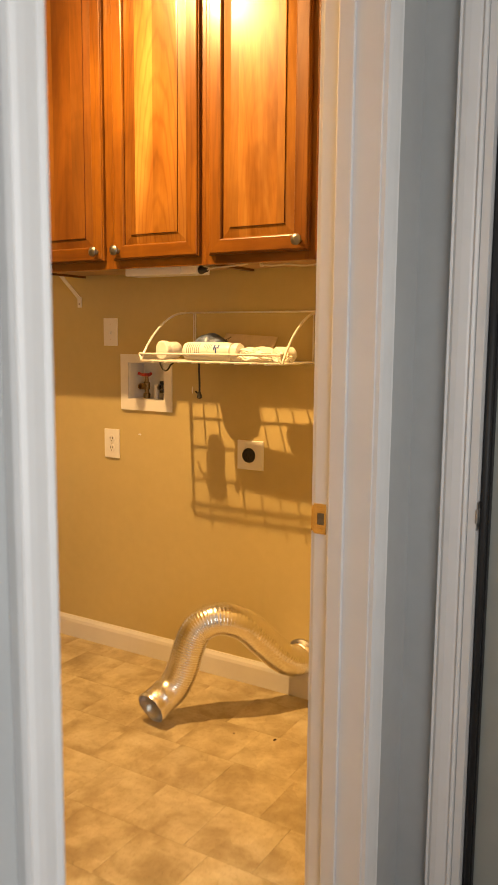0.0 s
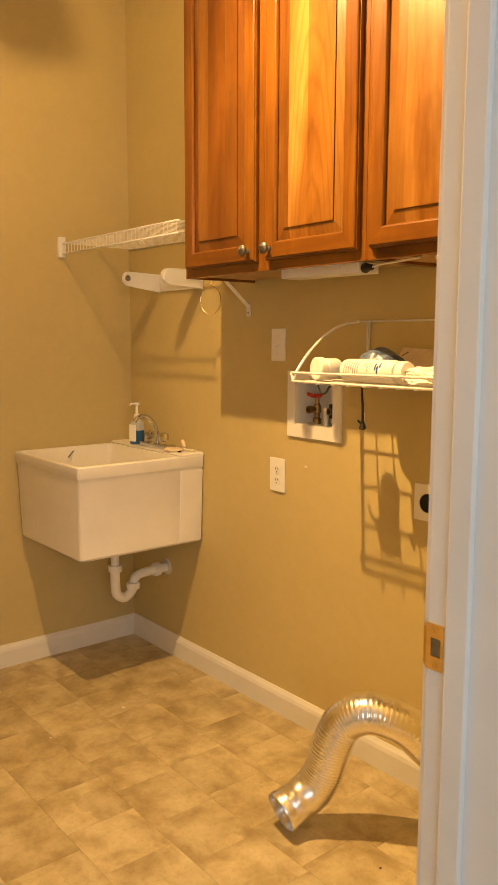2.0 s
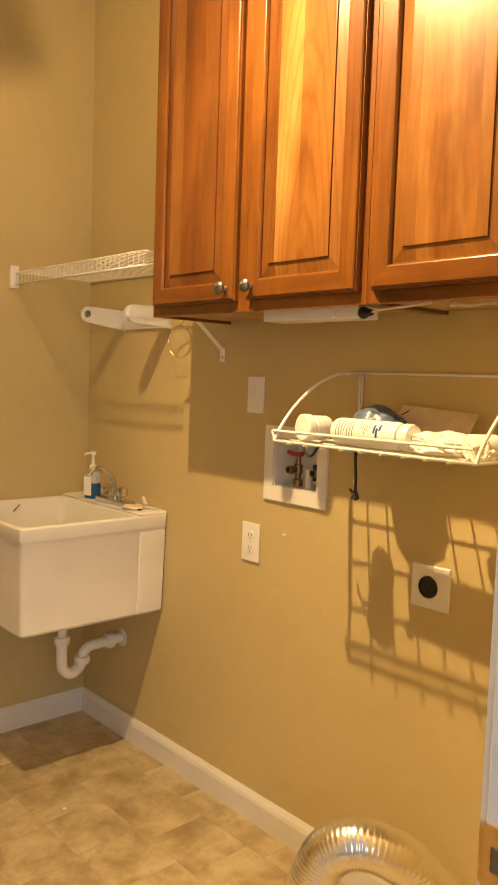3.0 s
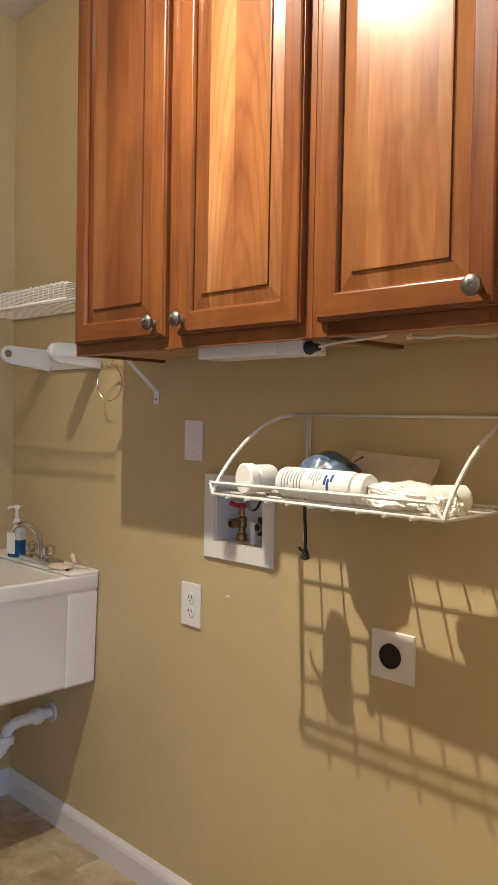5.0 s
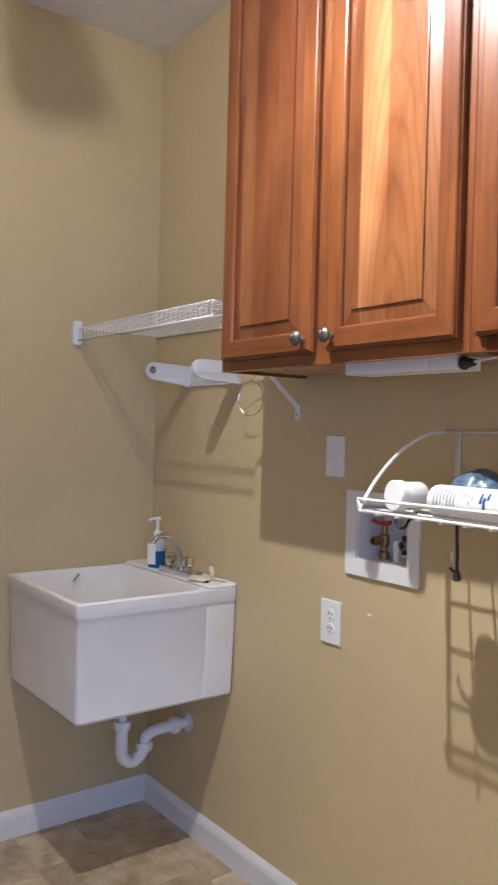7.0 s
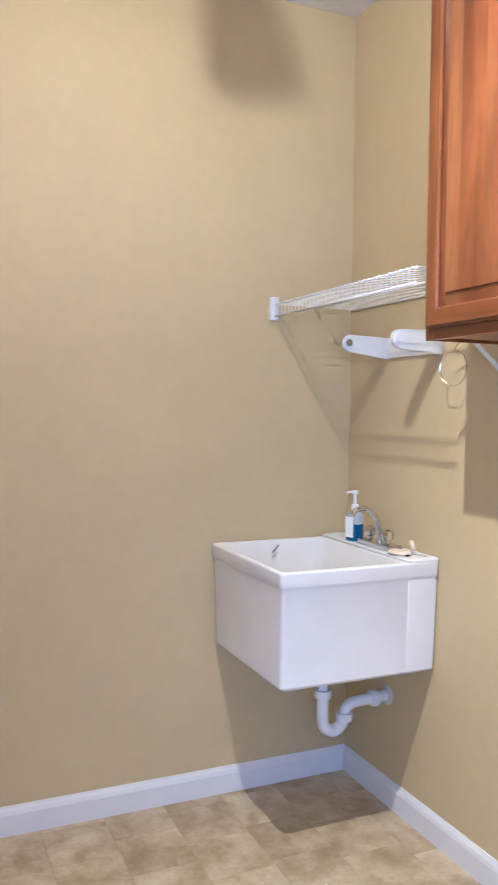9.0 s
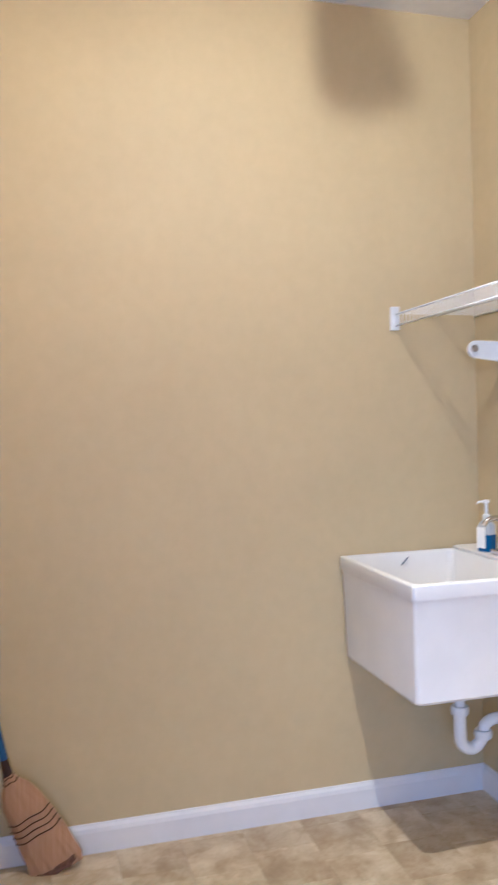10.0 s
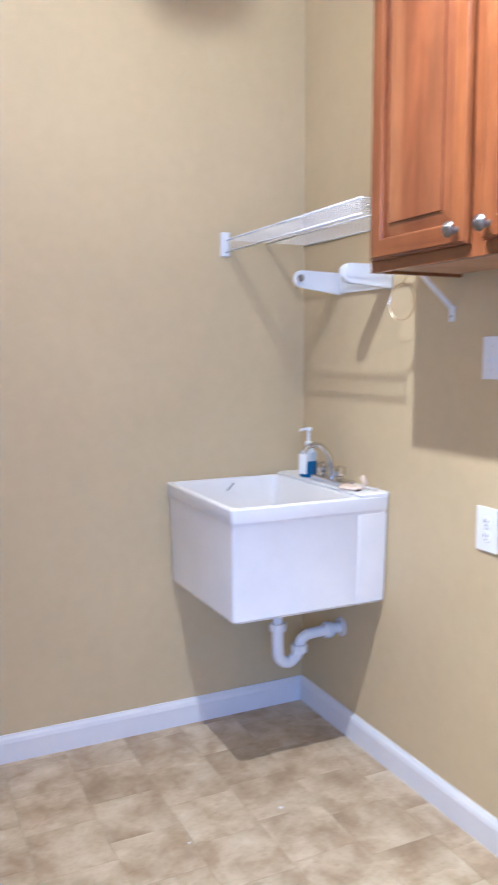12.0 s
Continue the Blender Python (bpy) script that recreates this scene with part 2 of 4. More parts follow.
# ---- shape helpers ----
def box(bm, x0, y0, z0, x1, y1, z1, bevel=0.0, slot=0):
    got = bmesh.ops.create_cube(bm, size=1)["verts"]
    for v in got:
        v.co = Vector(((x0 + x1) / 2 + v.co.x * (x1 - x0), (y0 + y1) / 2 + v.co.y * (y1 - y0), (z0 + z1) / 2 + v.co.z * (z1 - z0)))
    faces = {f for v in got for f in v.link_faces}
    for f in faces:
        f.material_index = slot
    if bevel:
        edges = list({e for v in got for e in v.link_edges})
        bmesh.ops.bevel(bm, geom=edges, offset=bevel, segments=2, affect="EDGES", profile=0.6)
    return bm


def tube(bm, points, r, seg=8, closed=False, smooth=True, caps=True, slot=0):
    """A round bar along points; r may be a list, one for each point."""
    pts = [Vector(p) for p in points]
    n = len(pts)
    rs = r if isinstance(r, (list, tuple)) else [r] * n
    side, rings = None, []
    for i, p in enumerate(pts):
        a = pts[(i - 1) % n] if closed else pts[max(i - 1, 0)]
        b = pts[(i + 1) % n] if closed else pts[min(i + 1, n - 1)]
        d = (b - a).normalized()
        if side is None:
            side = d.orthogonal().normalized()
        else:
            side = (side - d * side.dot(d)).normalized()
        up = d.cross(side)
        rings.append([bm.verts.new(p + (side * math.cos(k) + up * math.sin(k)) * rs[i]) for k in [2 * math.pi * j / seg for j in range(seg)]])
    span = n if closed else n - 1
    for i in range(span):
        a, b = rings[i], rings[(i + 1) % n]
        for j in range(seg):
            f = bm.faces.new((a[j], a[(j + 1) % seg], b[(j + 1) % seg], b[j]))
            f.smooth, f.material_index = smooth, slot
    if caps and not closed:
        for ring, flip in ((rings[0], True), (rings[-1], False)):
            f = bm.faces.new(ring[::-1] if flip else ring)
            f.material_index = slot
    return rings


def turned(bm, profile, m=Matrix(), seg=24, slot=0):
    """A solid of revolution about z from (radius, height) pairs, at the pose m."""
    rings = []
    for r, h in profile:
        if r < 1e-5:
            rings.append([bm.verts.new(m @ Vector((0, 0, h)))])
        else:
            rings.append([bm.verts.new(m @ Vector((r * math.cos(a), r * math.sin(a), h))) for a in [2 * math.pi * j / seg for j in range(seg)]])
    for a, b in zip(rings, rings[1:]):
        for j in range(seg):
            k = (j + 1) % seg
            if len(a) == 1 and len(b) == 1:
                continue
            if len(a) == 1:
                f = bm.faces.new((a[0], b[k], b[j]))
            elif len(b) == 1:
                f = bm.faces.new((a[j], a[k], b[0]))
            else:
                f = bm.faces.new((a[j], a[k], b[k], b[j]))
            f.smooth, f.material_index = True, slot
    return bm


def curve_points(ctrl, steps=8):
    """A smooth run of points through ctrl."""
    P = [Vector(p) for p in ctrl]
    P = [P[0] * 2 - P[1]] + P + [P[-1] * 2 - P[-2]]
    out = []
    for i in range(1, len(P) - 2):
        for k in range(steps):
            t = k / steps
            out.append(0.5 * ((2 * P[i]) + (P[i + 1] - P[i - 1]) * t + (2 * P[i - 1] - 5 * P[i] + 4 * P[i + 1] - P[i + 2]) * t * t + (3 * P[i] - P[i - 1] - 3 * P[i + 1] + P[i + 2]) * t ** 3))
    out.append(P[-2])
    return out


def mesh_of(bm, name, mats):
    bmesh.ops.recalc_face_normals(bm, faces=bm.faces)
    for e in bm.edges:
        if len(e.link_faces) == 2 and e.calc_face_angle(0) > 0.6:
            e.smooth = False
    me = bpy.data.meshes.new(name)
    bm.to_mesh(me)
    bm.free()
    for m in mats if isinstance(mats, (list, tuple)) else [mats]:
        me.materials.append(m)
    return me


def part(name, bm, mats, parent=None, label="", at=None):
    ob = new(name, mesh_of(bm, name, mats))
    ob.parent = parent
    if at is not None:
        ob.matrix_basis = at
    return tagged(ob, label)


def thing(name, label, category, group="", at=None):
    ob = new(name)
    ob.empty_display_size = 0.05
    if at is not None:
        ob.matrix_basis = at
    return tagged(ob, label, category, group)


def setting(name, bm, mats, label="", category=""):
    return tagged(part(name, bm, mats), label, category, "", "structure")


def extrude_profile(bm, prof, a, b, out, slot=0):
    """A moulding from a to b; prof: (away from the wall, up) pairs, out: the way off the wall."""
    a, b, out = Vector(a), Vector(b), Vector(out)
    up = Vector((0, 0, 1))
    ra = [bm.verts.new(a + out * p + up * q) for p, q in prof]
    rb = [bm.verts.new(b + out * p + up * q) for p, q in prof]
    n = len(prof)
    for i in range(n):
        bm.faces.new((ra[i], ra[(i + 1) % n], rb[(i + 1) % n], rb[i])).material_index = slot
    bm.faces.new(ra)
    bm.faces.new(rb[::-1])


# ---- the room ----
X1, Y0, H = 2.340, -1.865, 2.745
HALL_X, HALL_Y, END_Y = 2.467, -3.7, -0.68
OPEN_N, OPEN_S, OPEN_H = -0.917, -1.815, 2.04

STEP = -0.13
bm = bmesh.new()
box(bm, -0.14, Y0 - 0.14, -0.31, HALL_X - 0.03, 0.14, -0.004)
floor = setting("floor", bm, M["joint"], "tan stone-look vinyl floor of a laundry room, lightly stained", "floor")
bm = bmesh.new()
box(bm, HALL_X - 0.03, HALL_Y - 0.12, -0.31, 4.3, END_Y + 0.12, STEP)
setting("floor_hall", bm, M["grey_floor"], "brown hall floor a step below the laundry", "floor")
bm = bmesh.new()
box(bm, X1 + 0.001, OPEN_S, -0.0035, HALL_X + 0.012, OPEN_N, 0.008, 0.003)
setting("threshold", bm, M["steel"], "dull metal threshold strip in the doorway", "threshold")
bm = bmesh.new()
box(bm, -0.14, Y0 - 0.14, H, X1 + 0.03, 0.14, H + 0.12)
setting("ceiling", bm, M["ceiling"], "plain white painted ceiling", "ceiling")
bm = bmesh.new()
box(bm, X1 + 0.03, HALL_Y - 0.12, H, 4.3, END_Y + 0.12, H + 0.12)
setting("ceiling_hall", bm, M["ceiling"], "plain white painted hall ceiling", "ceiling")

# back wall, with the hole for the valve box and the two holes for dryer plug and duct
BX0, BX1, BZ0, BZ1 = 1.067, 1.246, 1.040, 1.187


def wall_with_hole(bm, x0, x1, y0, y1, z1, hx0, hx1, hz0, hz1, z0=0.0):
    box(bm, x0, y0, z0, hx0, y1, z1)
    box(bm, hx1, y0, z0, x1, y1, z1)
    box(bm, hx0, y0, z0, hx1, y1, hz0)
    box(bm, hx0, y0, hz1, hx1, y1, z1)


bm = bmesh.new()
wall_with_hole(bm, -0.14, X1 + 0.123, 0.0, 0.12, H, BX0, BX1, BZ0, BZ1)
setting("wall_north", bm, M["tan"], "tan painted wall behind the washer and dryer connections", "wall")
bm = bmesh.new()
box(bm, -0.12, Y0, 0, 0, 0, H)
setting("wall_west", bm, M["tan"], "tan painted wall behind the utility sink", "wall")
bm = bmesh.new()
box(bm, -0.12, Y0 - 0.12, 0, X1 + 0.002, Y0, H)
setting("wall_south", bm, M["tan"], "tan painted wall beside the broom", "wall")


def door_wall(bm, xa, xb):
    z0 = 0 if xa < X1 + 0.01 else STEP
    box(bm, xa, OPEN_N + 0.019, z0, xb, -0.0, H)
    box(bm, xa, HALL_Y if z0 else Y0 - 0.12, z0, xb, OPEN_S - 0.019, H)
    box(bm, xa, OPEN_S - 0.019, OPEN_H + 0.019, xb, OPEN_N + 0.019, H)
    if z0:
        box(bm, HALL_X - 0.03, OPEN_S - 0.019, z0, xb, OPEN_N + 0.019, -0.004)


bm = bmesh.new()
door_wall(bm, X1, X1 + 0.06)
setting("wall_east", bm, M["tan"], "tan painted wall with the doorway, room side", "wall")
bm = bmesh.new()
door_wall(bm, X1 + 0.06, HALL_X)
setting("wall_hall_west", bm, M["grey"], "grey painted hall wall beside the doorway", "wall")
bm = bmesh.new()
box(bm, HALL_X, END_Y, STEP, 2.606, END_Y + 0.12, H)
box(bm, 2.606, END_Y, 2.06, 3.49, END_Y + 0.12, H)
box(bm, 3.49, END_Y, STEP, 4.1, END_Y + 0.12, H)
setting("wall_hall_north", bm, M["grey"], "grey painted wall at the end of the hall", "wall")
bm = bmesh.new()
box(bm, HALL_X, HALL_Y - 0.12, STEP, 4.22, HALL_Y, H)
setting("wall_hall_south", bm, M["grey"], "plain grey painted hall wall", "wall")
# an unseen window added to light the hall, across from the laundry doorway
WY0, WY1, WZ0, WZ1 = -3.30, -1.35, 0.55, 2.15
bm = bmesh.new()
box(bm, 4.1, HALL_Y, STEP, 4.22, WY0, H)
box(bm, 4.1, WY1, STEP, 4.22, END_Y + 0.12, H)
box(bm, 4.1, WY0, STEP, 4.22, WY1, WZ0)
box(bm, 4.1, WY0, WZ1, 4.22, WY1, H)
setting("wall_hall_east", bm, M["grey"], "grey painted hall wall round the unseen added window", "wall")
win = tagged(thing("unseen_window_1", "unseen white framed hall window, added as a source of bluish daylight", "window"), kind="structure")
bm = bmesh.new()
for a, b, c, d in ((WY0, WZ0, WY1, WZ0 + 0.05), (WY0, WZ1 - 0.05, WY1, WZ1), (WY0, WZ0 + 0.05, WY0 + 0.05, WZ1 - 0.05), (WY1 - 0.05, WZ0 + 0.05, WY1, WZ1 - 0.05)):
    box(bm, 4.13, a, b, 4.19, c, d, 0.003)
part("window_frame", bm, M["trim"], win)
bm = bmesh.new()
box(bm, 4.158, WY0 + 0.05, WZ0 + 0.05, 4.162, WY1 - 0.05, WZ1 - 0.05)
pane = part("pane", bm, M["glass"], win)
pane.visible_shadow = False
# area lamp added in the opening, filling hall and sink corner
day = bpy.data.lights.new("added_hall_daylight", "AREA")
day.shape, day.size, day.size_y, day.energy, day.color = "RECTANGLE", WY1 - WY0 - 0.12, WZ1 - WZ0 - 0.12, ADDED_DAYLIGHT, (0.95, 0.97, 1.0)
new("added_hall_daylight", day).matrix_basis = look((4.12, (WY0 + WY1) / 2, (WZ0 + WZ1) / 2), (0, (WY0 + WY1) / 2, (WZ0 + WZ1) / 2))

# ground round the house
bm = bmesh.new()
box(bm, -300, -300, -0.45, 300, 300, -0.312)
setting("ground", bm, plain("lawn", (0.05, 0.075, 0.025), 0.9), "green lawn outside", "ground")

# ---- baseboards ----
BASE = [(0, 0), (0.014, 0), (0.014, 0.066), (0.011, 0.078), (0.006, 0.086), (0.004, 0.091), (0, 0.091)]
for nm, a, b, out, lab in (
    ("baseboard_north", (0.014, 0, 0), (X1, 0, 0), (0, -1, 0), "white moulded baseboard under the utility connections"),
    ("baseboard_west", (0, Y0, 0), (0, 0, 0), (1, 0, 0), "white moulded baseboard under the utility sink"),
    ("baseboard_south", (0.014, Y0, 0), (X1, Y0, 0), (0, 1, 0), "white moulded baseboard beside the broom"),
    ("baseboard_east", (X1, OPEN_N + 0.075, 0), (X1, -0.014, 0), (-1, 0, 0), "white moulded baseboard beside the doorway"),
):
    bm = bmesh.new()
    extrude_profile(bm, BASE, a, b, out)
    setting(nm, bm, M["trim"], lab, "baseboard")

# ---- doorway trim and jambs ----
CASING = [(0, 0), (0, 0.010), (0.006, 0.013), (0.011, 0.009), (0.016, 0.0115), (0.034, 0.0165), (0.046, 0.018), (0.052, 0.015), (0.057, 0.017), (0.060, 0.012), (0.060, 0)]


def casing_leg(bm, base, across, out, z0, z1):
    """An upright casing; its profile runs from the opening's edge along across, standing off along out."""
    base, across, out = Vector(base), Vector(across), Vector(out)
    lo = [bm.verts.new(base + across * p + out * q + Vector((0, 0, z0))) for p, q in CASING]
    hi = [bm.verts.new(base + across * p + out * q + Vector((0, 0, z1))) for p, q in CASING]
    n = len(lo)
    for i in range(n):
        bm.faces.new((lo[i], lo[(i + 1) % n], hi[(i + 1) % n], hi[i]))
    bm.faces.new(lo)
    bm.faces.new(hi[::-1])


def casing_head(bm, a, b, out, z):
    a, b, out = Vector(a), Vector(b), Vector(out)
    ra = [bm.verts.new(a + out * q + Vector((0, 0, z + p))) for p, q in CASING]
    rb = [bm.verts.new(b + out * q + Vector((0, 0, z + p))) for p, q in CASING]
    n = len(ra)
    for i in range(n):
        bm.faces.new((ra[i], ra[(i + 1) % n], rb[(i + 1) % n], rb[i]))
    bm.faces.new(ra)
    bm.faces.new(rb[::-1])


frame_1 = tagged(thing("door_frame_1", "white painted doorway frame of the laundry room, slightly scuffed", "door frame"), kind="structure")
for nm, y, s in (("jamb", OPEN_N, 1), ("jamb", OPEN_S, -1)):
    bm = bmesh.new()
    ya, yb = sorted((y, y + s * 0.019))
    box(bm, X1 - 0.001, ya, 0, HALL_X + 0.001, yb, OPEN_H + 0.019, 0.0015)
    part(nm, bm, M["trim"], frame_1)
    bm = bmesh.new()
    ya, yb = sorted((y, y - s * 0.011))
    box(bm, X1 + 0.036, ya, 0, X1 + 0.070, yb, OPEN_H, 0.002)
    part("door_stop", bm, M["trim"], frame_1)
    for nx, ox in ((HALL_X, 1), (X1, -1))[: 2 if s > 0 else 1]:
        bm = bmesh.new()
        casing_leg(bm, (nx, y + s * 0.005, 0), (0, s, 0), (ox, 0, 0), 0, OPEN_H + 0.005)
        part("casing", bm, M["trim"], frame_1)
bm = bmesh.new()
box(bm, X1, OPEN_S, OPEN_H, HALL_X, OPEN_N, OPEN_H + 0.019, 0.0015)
part("head_jamb", bm, M["trim"], frame_1)
for nx, ox in ((HALL_X, 1), (X1, -1)):
    bm = bmesh.new()
    casing_head(bm, (nx, OPEN_S - (0.065 if ox > 0 else 0.03), 0), (nx, OPEN_N + 0.065, 0), (ox, 0, 0), OPEN_H + 0.006)
    part("casing", bm, M["trim"], frame_1)


def strike_plate(name, label, at, mat, height=0.057):
    """A strike plate in the plane x-z, facing -y, with its lip to -x."""
    t = thing(name, label, "strike plate", at=at)
    bm = bmesh.new()
    h, w = height / 2, 0.014
    for x0, x1, z0, z1 in ((-w, -w + 0.008, -h, h), (w - 0.004, w, -h, h), (-w + 0.008, w - 0.004, 0.013, h), (-w + 0.008, w - 0.004, -h, -0.013)):
        box(bm, x0, -0.0015, z0, x1, 0.001, z1)
    lip = [(-w, -0.0015), (-w - 0.004, -0.001), (-w - 0.008, 0.003), (-w - 0.010, 0.009)]
    for (xa, ya), (xb, yb) in zip(lip, lip[1:]):
        q = [bm.verts.new(v) for v in ((xa, ya, -h * 0.92), (xb, yb, -h * 0.8), (xb, yb, h * 0.8), (xa, ya, h * 0.92))]
        bm.faces.new(q)
    part("plate", bm, mat, t)
    bm = bmesh.new()
    box(bm, -w + 0.0082, -0.0004, -0.0128, w - 0.0042, 0.0004, 0.0128)
    part("latch_hole", bm, M["pewter"], t)
    for z in (-h + 0.008, h - 0.008):
        bm = bmesh.new()
        turned(bm, [(0.004, 0), (0.0038, 0.0008), (0.001, 0.0014), (0, 0.0012)], pose(0.002, -0.0014, z, 90), 12)
        part("screw", bm, mat, t)
    return t


strike_plate("strike_plate", "brass strike plate set in the white door jamb", pose(2.353, OPEN_N - 0.001, 0.897), M["brass"], 0.066)

# second doorway at the end of the hall
frame_2 = tagged(thing("door_frame_2", "white painted frame of a second door at the hall's end", "door frame"), kind="structure")
bm = bmesh.new()
casing_leg(bm, (2.604, END_Y, 0), (-1, 0, 0), (0, -1, 0), STEP, 2.065)
part("casing", bm, M["trim"], frame_2)
bm = bmesh.new()
casing_leg(bm, (3.493, END_Y, 0), (1, 0, 0), (0, -1, 0), STEP, 2.065)
part("casing", bm, M["trim"], frame_2)
bm = bmesh.new()
casing_head(bm, (2.544, END_Y, 0), (3.553, END_Y, 0), (0, -1, 0), 2.066)
part("casing", bm, M["trim"], frame_2)
bm = bmesh.new()
box(bm, 2.606, END_Y - 0.002, STEP, 2.624, END_Y + 0.12, 2.06, 0.001)
part("jamb", bm, M["trim"], frame_2)
bm = bmesh.new()
box(bm, 3.471, END_Y - 0.002, STEP, 3.49, END_Y + 0.12, 2.06, 0.001)
part("jamb", bm, M["trim"], frame_2)
bm = bmesh.new()
tube(bm, [(2.633, END_Y + 0.030, STEP), (2.633, END_Y + 0.030, 2.04)], 0.0085, 10)
box(bm, 2.624, END_Y + 0.036, STEP, 2.644, END_Y + 0.055, 2.04)
part("weather_strip", bm, M["black"], frame_2, "black rubber weather strip")
door_2 = tagged(thing("door_2", "closed grey-green exterior door with a black weather strip", "door"), kind="structure")
bm = bmesh.new()
box(bm, 2.627, END_Y + 0.056, STEP + 0.006, 3.468, END_Y + 0.10, 2.05, 0.002)
part("leaf", bm, M["door_paint"], door_2)
t = thing("strike_plate", "dark worn steel strike on the second door's frame", "strike plate", at=pose(2.6225, END_Y + 0.016, 0.890))
bm = bmesh.new()
box(bm, 0.0, -0.020, -0.016, 0.006, -0.006, 0.016, 0.002)
part("latch_block", bm, M["steel"], t)
for z in (0.024, -0.024):
    bm = bmesh.new()
    box(bm, 0.0, -0.016, z - 0.008, 0.004, 0.012, z + 0.008, 0.001)
    part("plate", bm, M["steel"], t)
bm = bmesh.new()
box(bm, 0.0, 0.008, -0.016, 0.003, 0.012, 0.016)
part("plate_edge", bm, M["steel"], t)

# laundry door, swung open along the south wall
DOOR = pose(X1 - 0.004, OPEN_S + 0.006, 0.012, 0, 0, 176.4)
door_1 = tagged(thing("door_1", "white laundry door swung open along the south wall", "door", at=DOOR), kind="structure")
bm = bmesh.new()
box(bm, 0.0, -0.040, 0, 0.895, -0.005, 2.02, 0.002)
part("leaf", bm, M["trim"], door_1)
for s in (-1, 1):
    bm = bmesh.new()
    y = -0.0045 if s > 0 else -0.0405
    turned(bm, [(0, 0), (0.03, 0), (0.031, 0.004), (0.014, 0.010), (0.011, 0.028), (0.020, 0.036), (0.027, 0.050), (0.022, 0.062), (0, 0.067)], pose(0.83, y, 0.895, -90 * s), 24)
    part("door_knob", bm, M["brass"], door_1, "polished brass door knob")
for z in (0.2, 1.0, 1.8):
    bm = bmesh.new()
    tube(bm, [(-0.001, 0.001, z - 0.045), (-0.001, 0.001, z + 0.045)], 0.0055, 10)
    part("hinge", bm, M["brass"], door_1, "brass hinge")


# ---- ceiling lamp ----
lamp = thing("ceiling_light", "ceiling light with one lit flood bulb and an added shadow-casting bulb", "ceiling light", at=pose(1.255, -0.95, H))
bm = bmesh.new()
turned(bm, [(0, -0.001), (0.13, -0.001), (0.135, -0.006), (0.12, -0.012), (0.06, -0.018), (0, -0.018)], pose(-0.12, 0.03, 0), 40)
part("canopy", bm, M["chrome"], lamp)
LEAN = Matrix.Translation((0, 0, -0.020)) @ (Vector((0, 0, -1)).rotation_difference(Vector(BULB_WAY).normalized())).to_matrix().to_4x4()
bm = bmesh.new()
turned(bm, [(0, 0.006), (0.018, 0.006), (0.019, -0.020), (0, -0.020)], LEAN, 20)
part("socket", bm, M["white"], lamp)
bm = bmesh.new()
turned(bm, [(0, -0.020), (0.015, -0.020), (0.022, -0.032), (0.038, -0.056), (0.0395, -0.066), (0, -0.066)], LEAN, 28)
part("bulb_reflector", bm, M["steel"], lamp, "silvered back of a flood bulb")
bm = bmesh.new()
turned(bm, [(0.012, -0.0665), (0.0155, -0.076), (0.0155, -0.086), (0.010, -0.095), (0, -0.099)], LEAN, 16)
part("bulb_face", bm, M["glow"], lamp, "glowing face of a flood bulb")
# area lamp added beneath the bulb, aimed apart from it at the right wall
beam = bpy.data.lights.new("flood_beam", "AREA")
beam.shape, beam.size, beam.energy, beam.color, beam.spread = "DISK", 0.030, FLOOD_LIGHT, LAMP_COLOR, radians(FLOOD_SPREAD)
new("flood_beam", beam).matrix_basis = look((1.275, -0.94, H - 0.121), (1.275 + FLOOD_WAY[0], -0.94 + FLOOD_WAY[1], H - 0.121 + FLOOD_WAY[2]))
# socket and unlit bulb added, unseen, to cast the west wall's shadow patch
BLOCKER = pose(-0.245, 0.088, -0.010, 14, 0, 0)
bm = bmesh.new()
turned(bm, [(0, 0.006), (0.018, 0.006), (0.019, -0.040), (0, -0.040)], BLOCKER, 20)
part("socket", bm, M["white"], lamp)
bm = bmesh.new()
turned(bm, [(0, -0.040), (0.017, -0.040), (0.022, -0.060), (0.032, -0.100), (0.036, -0.126), (0.034, -0.138), (0.018, -0.144), (0, -0.145)], BLOCKER, 24)
part("dead_bulb", bm, M["white"], lamp, "unseen unlit white bulb, added to cast the wall shadow")


# ---- wall cabinets ----
CZ0, CZ1 = 1.515, 2.580
FRONT, FACE = -0.283, -0.302


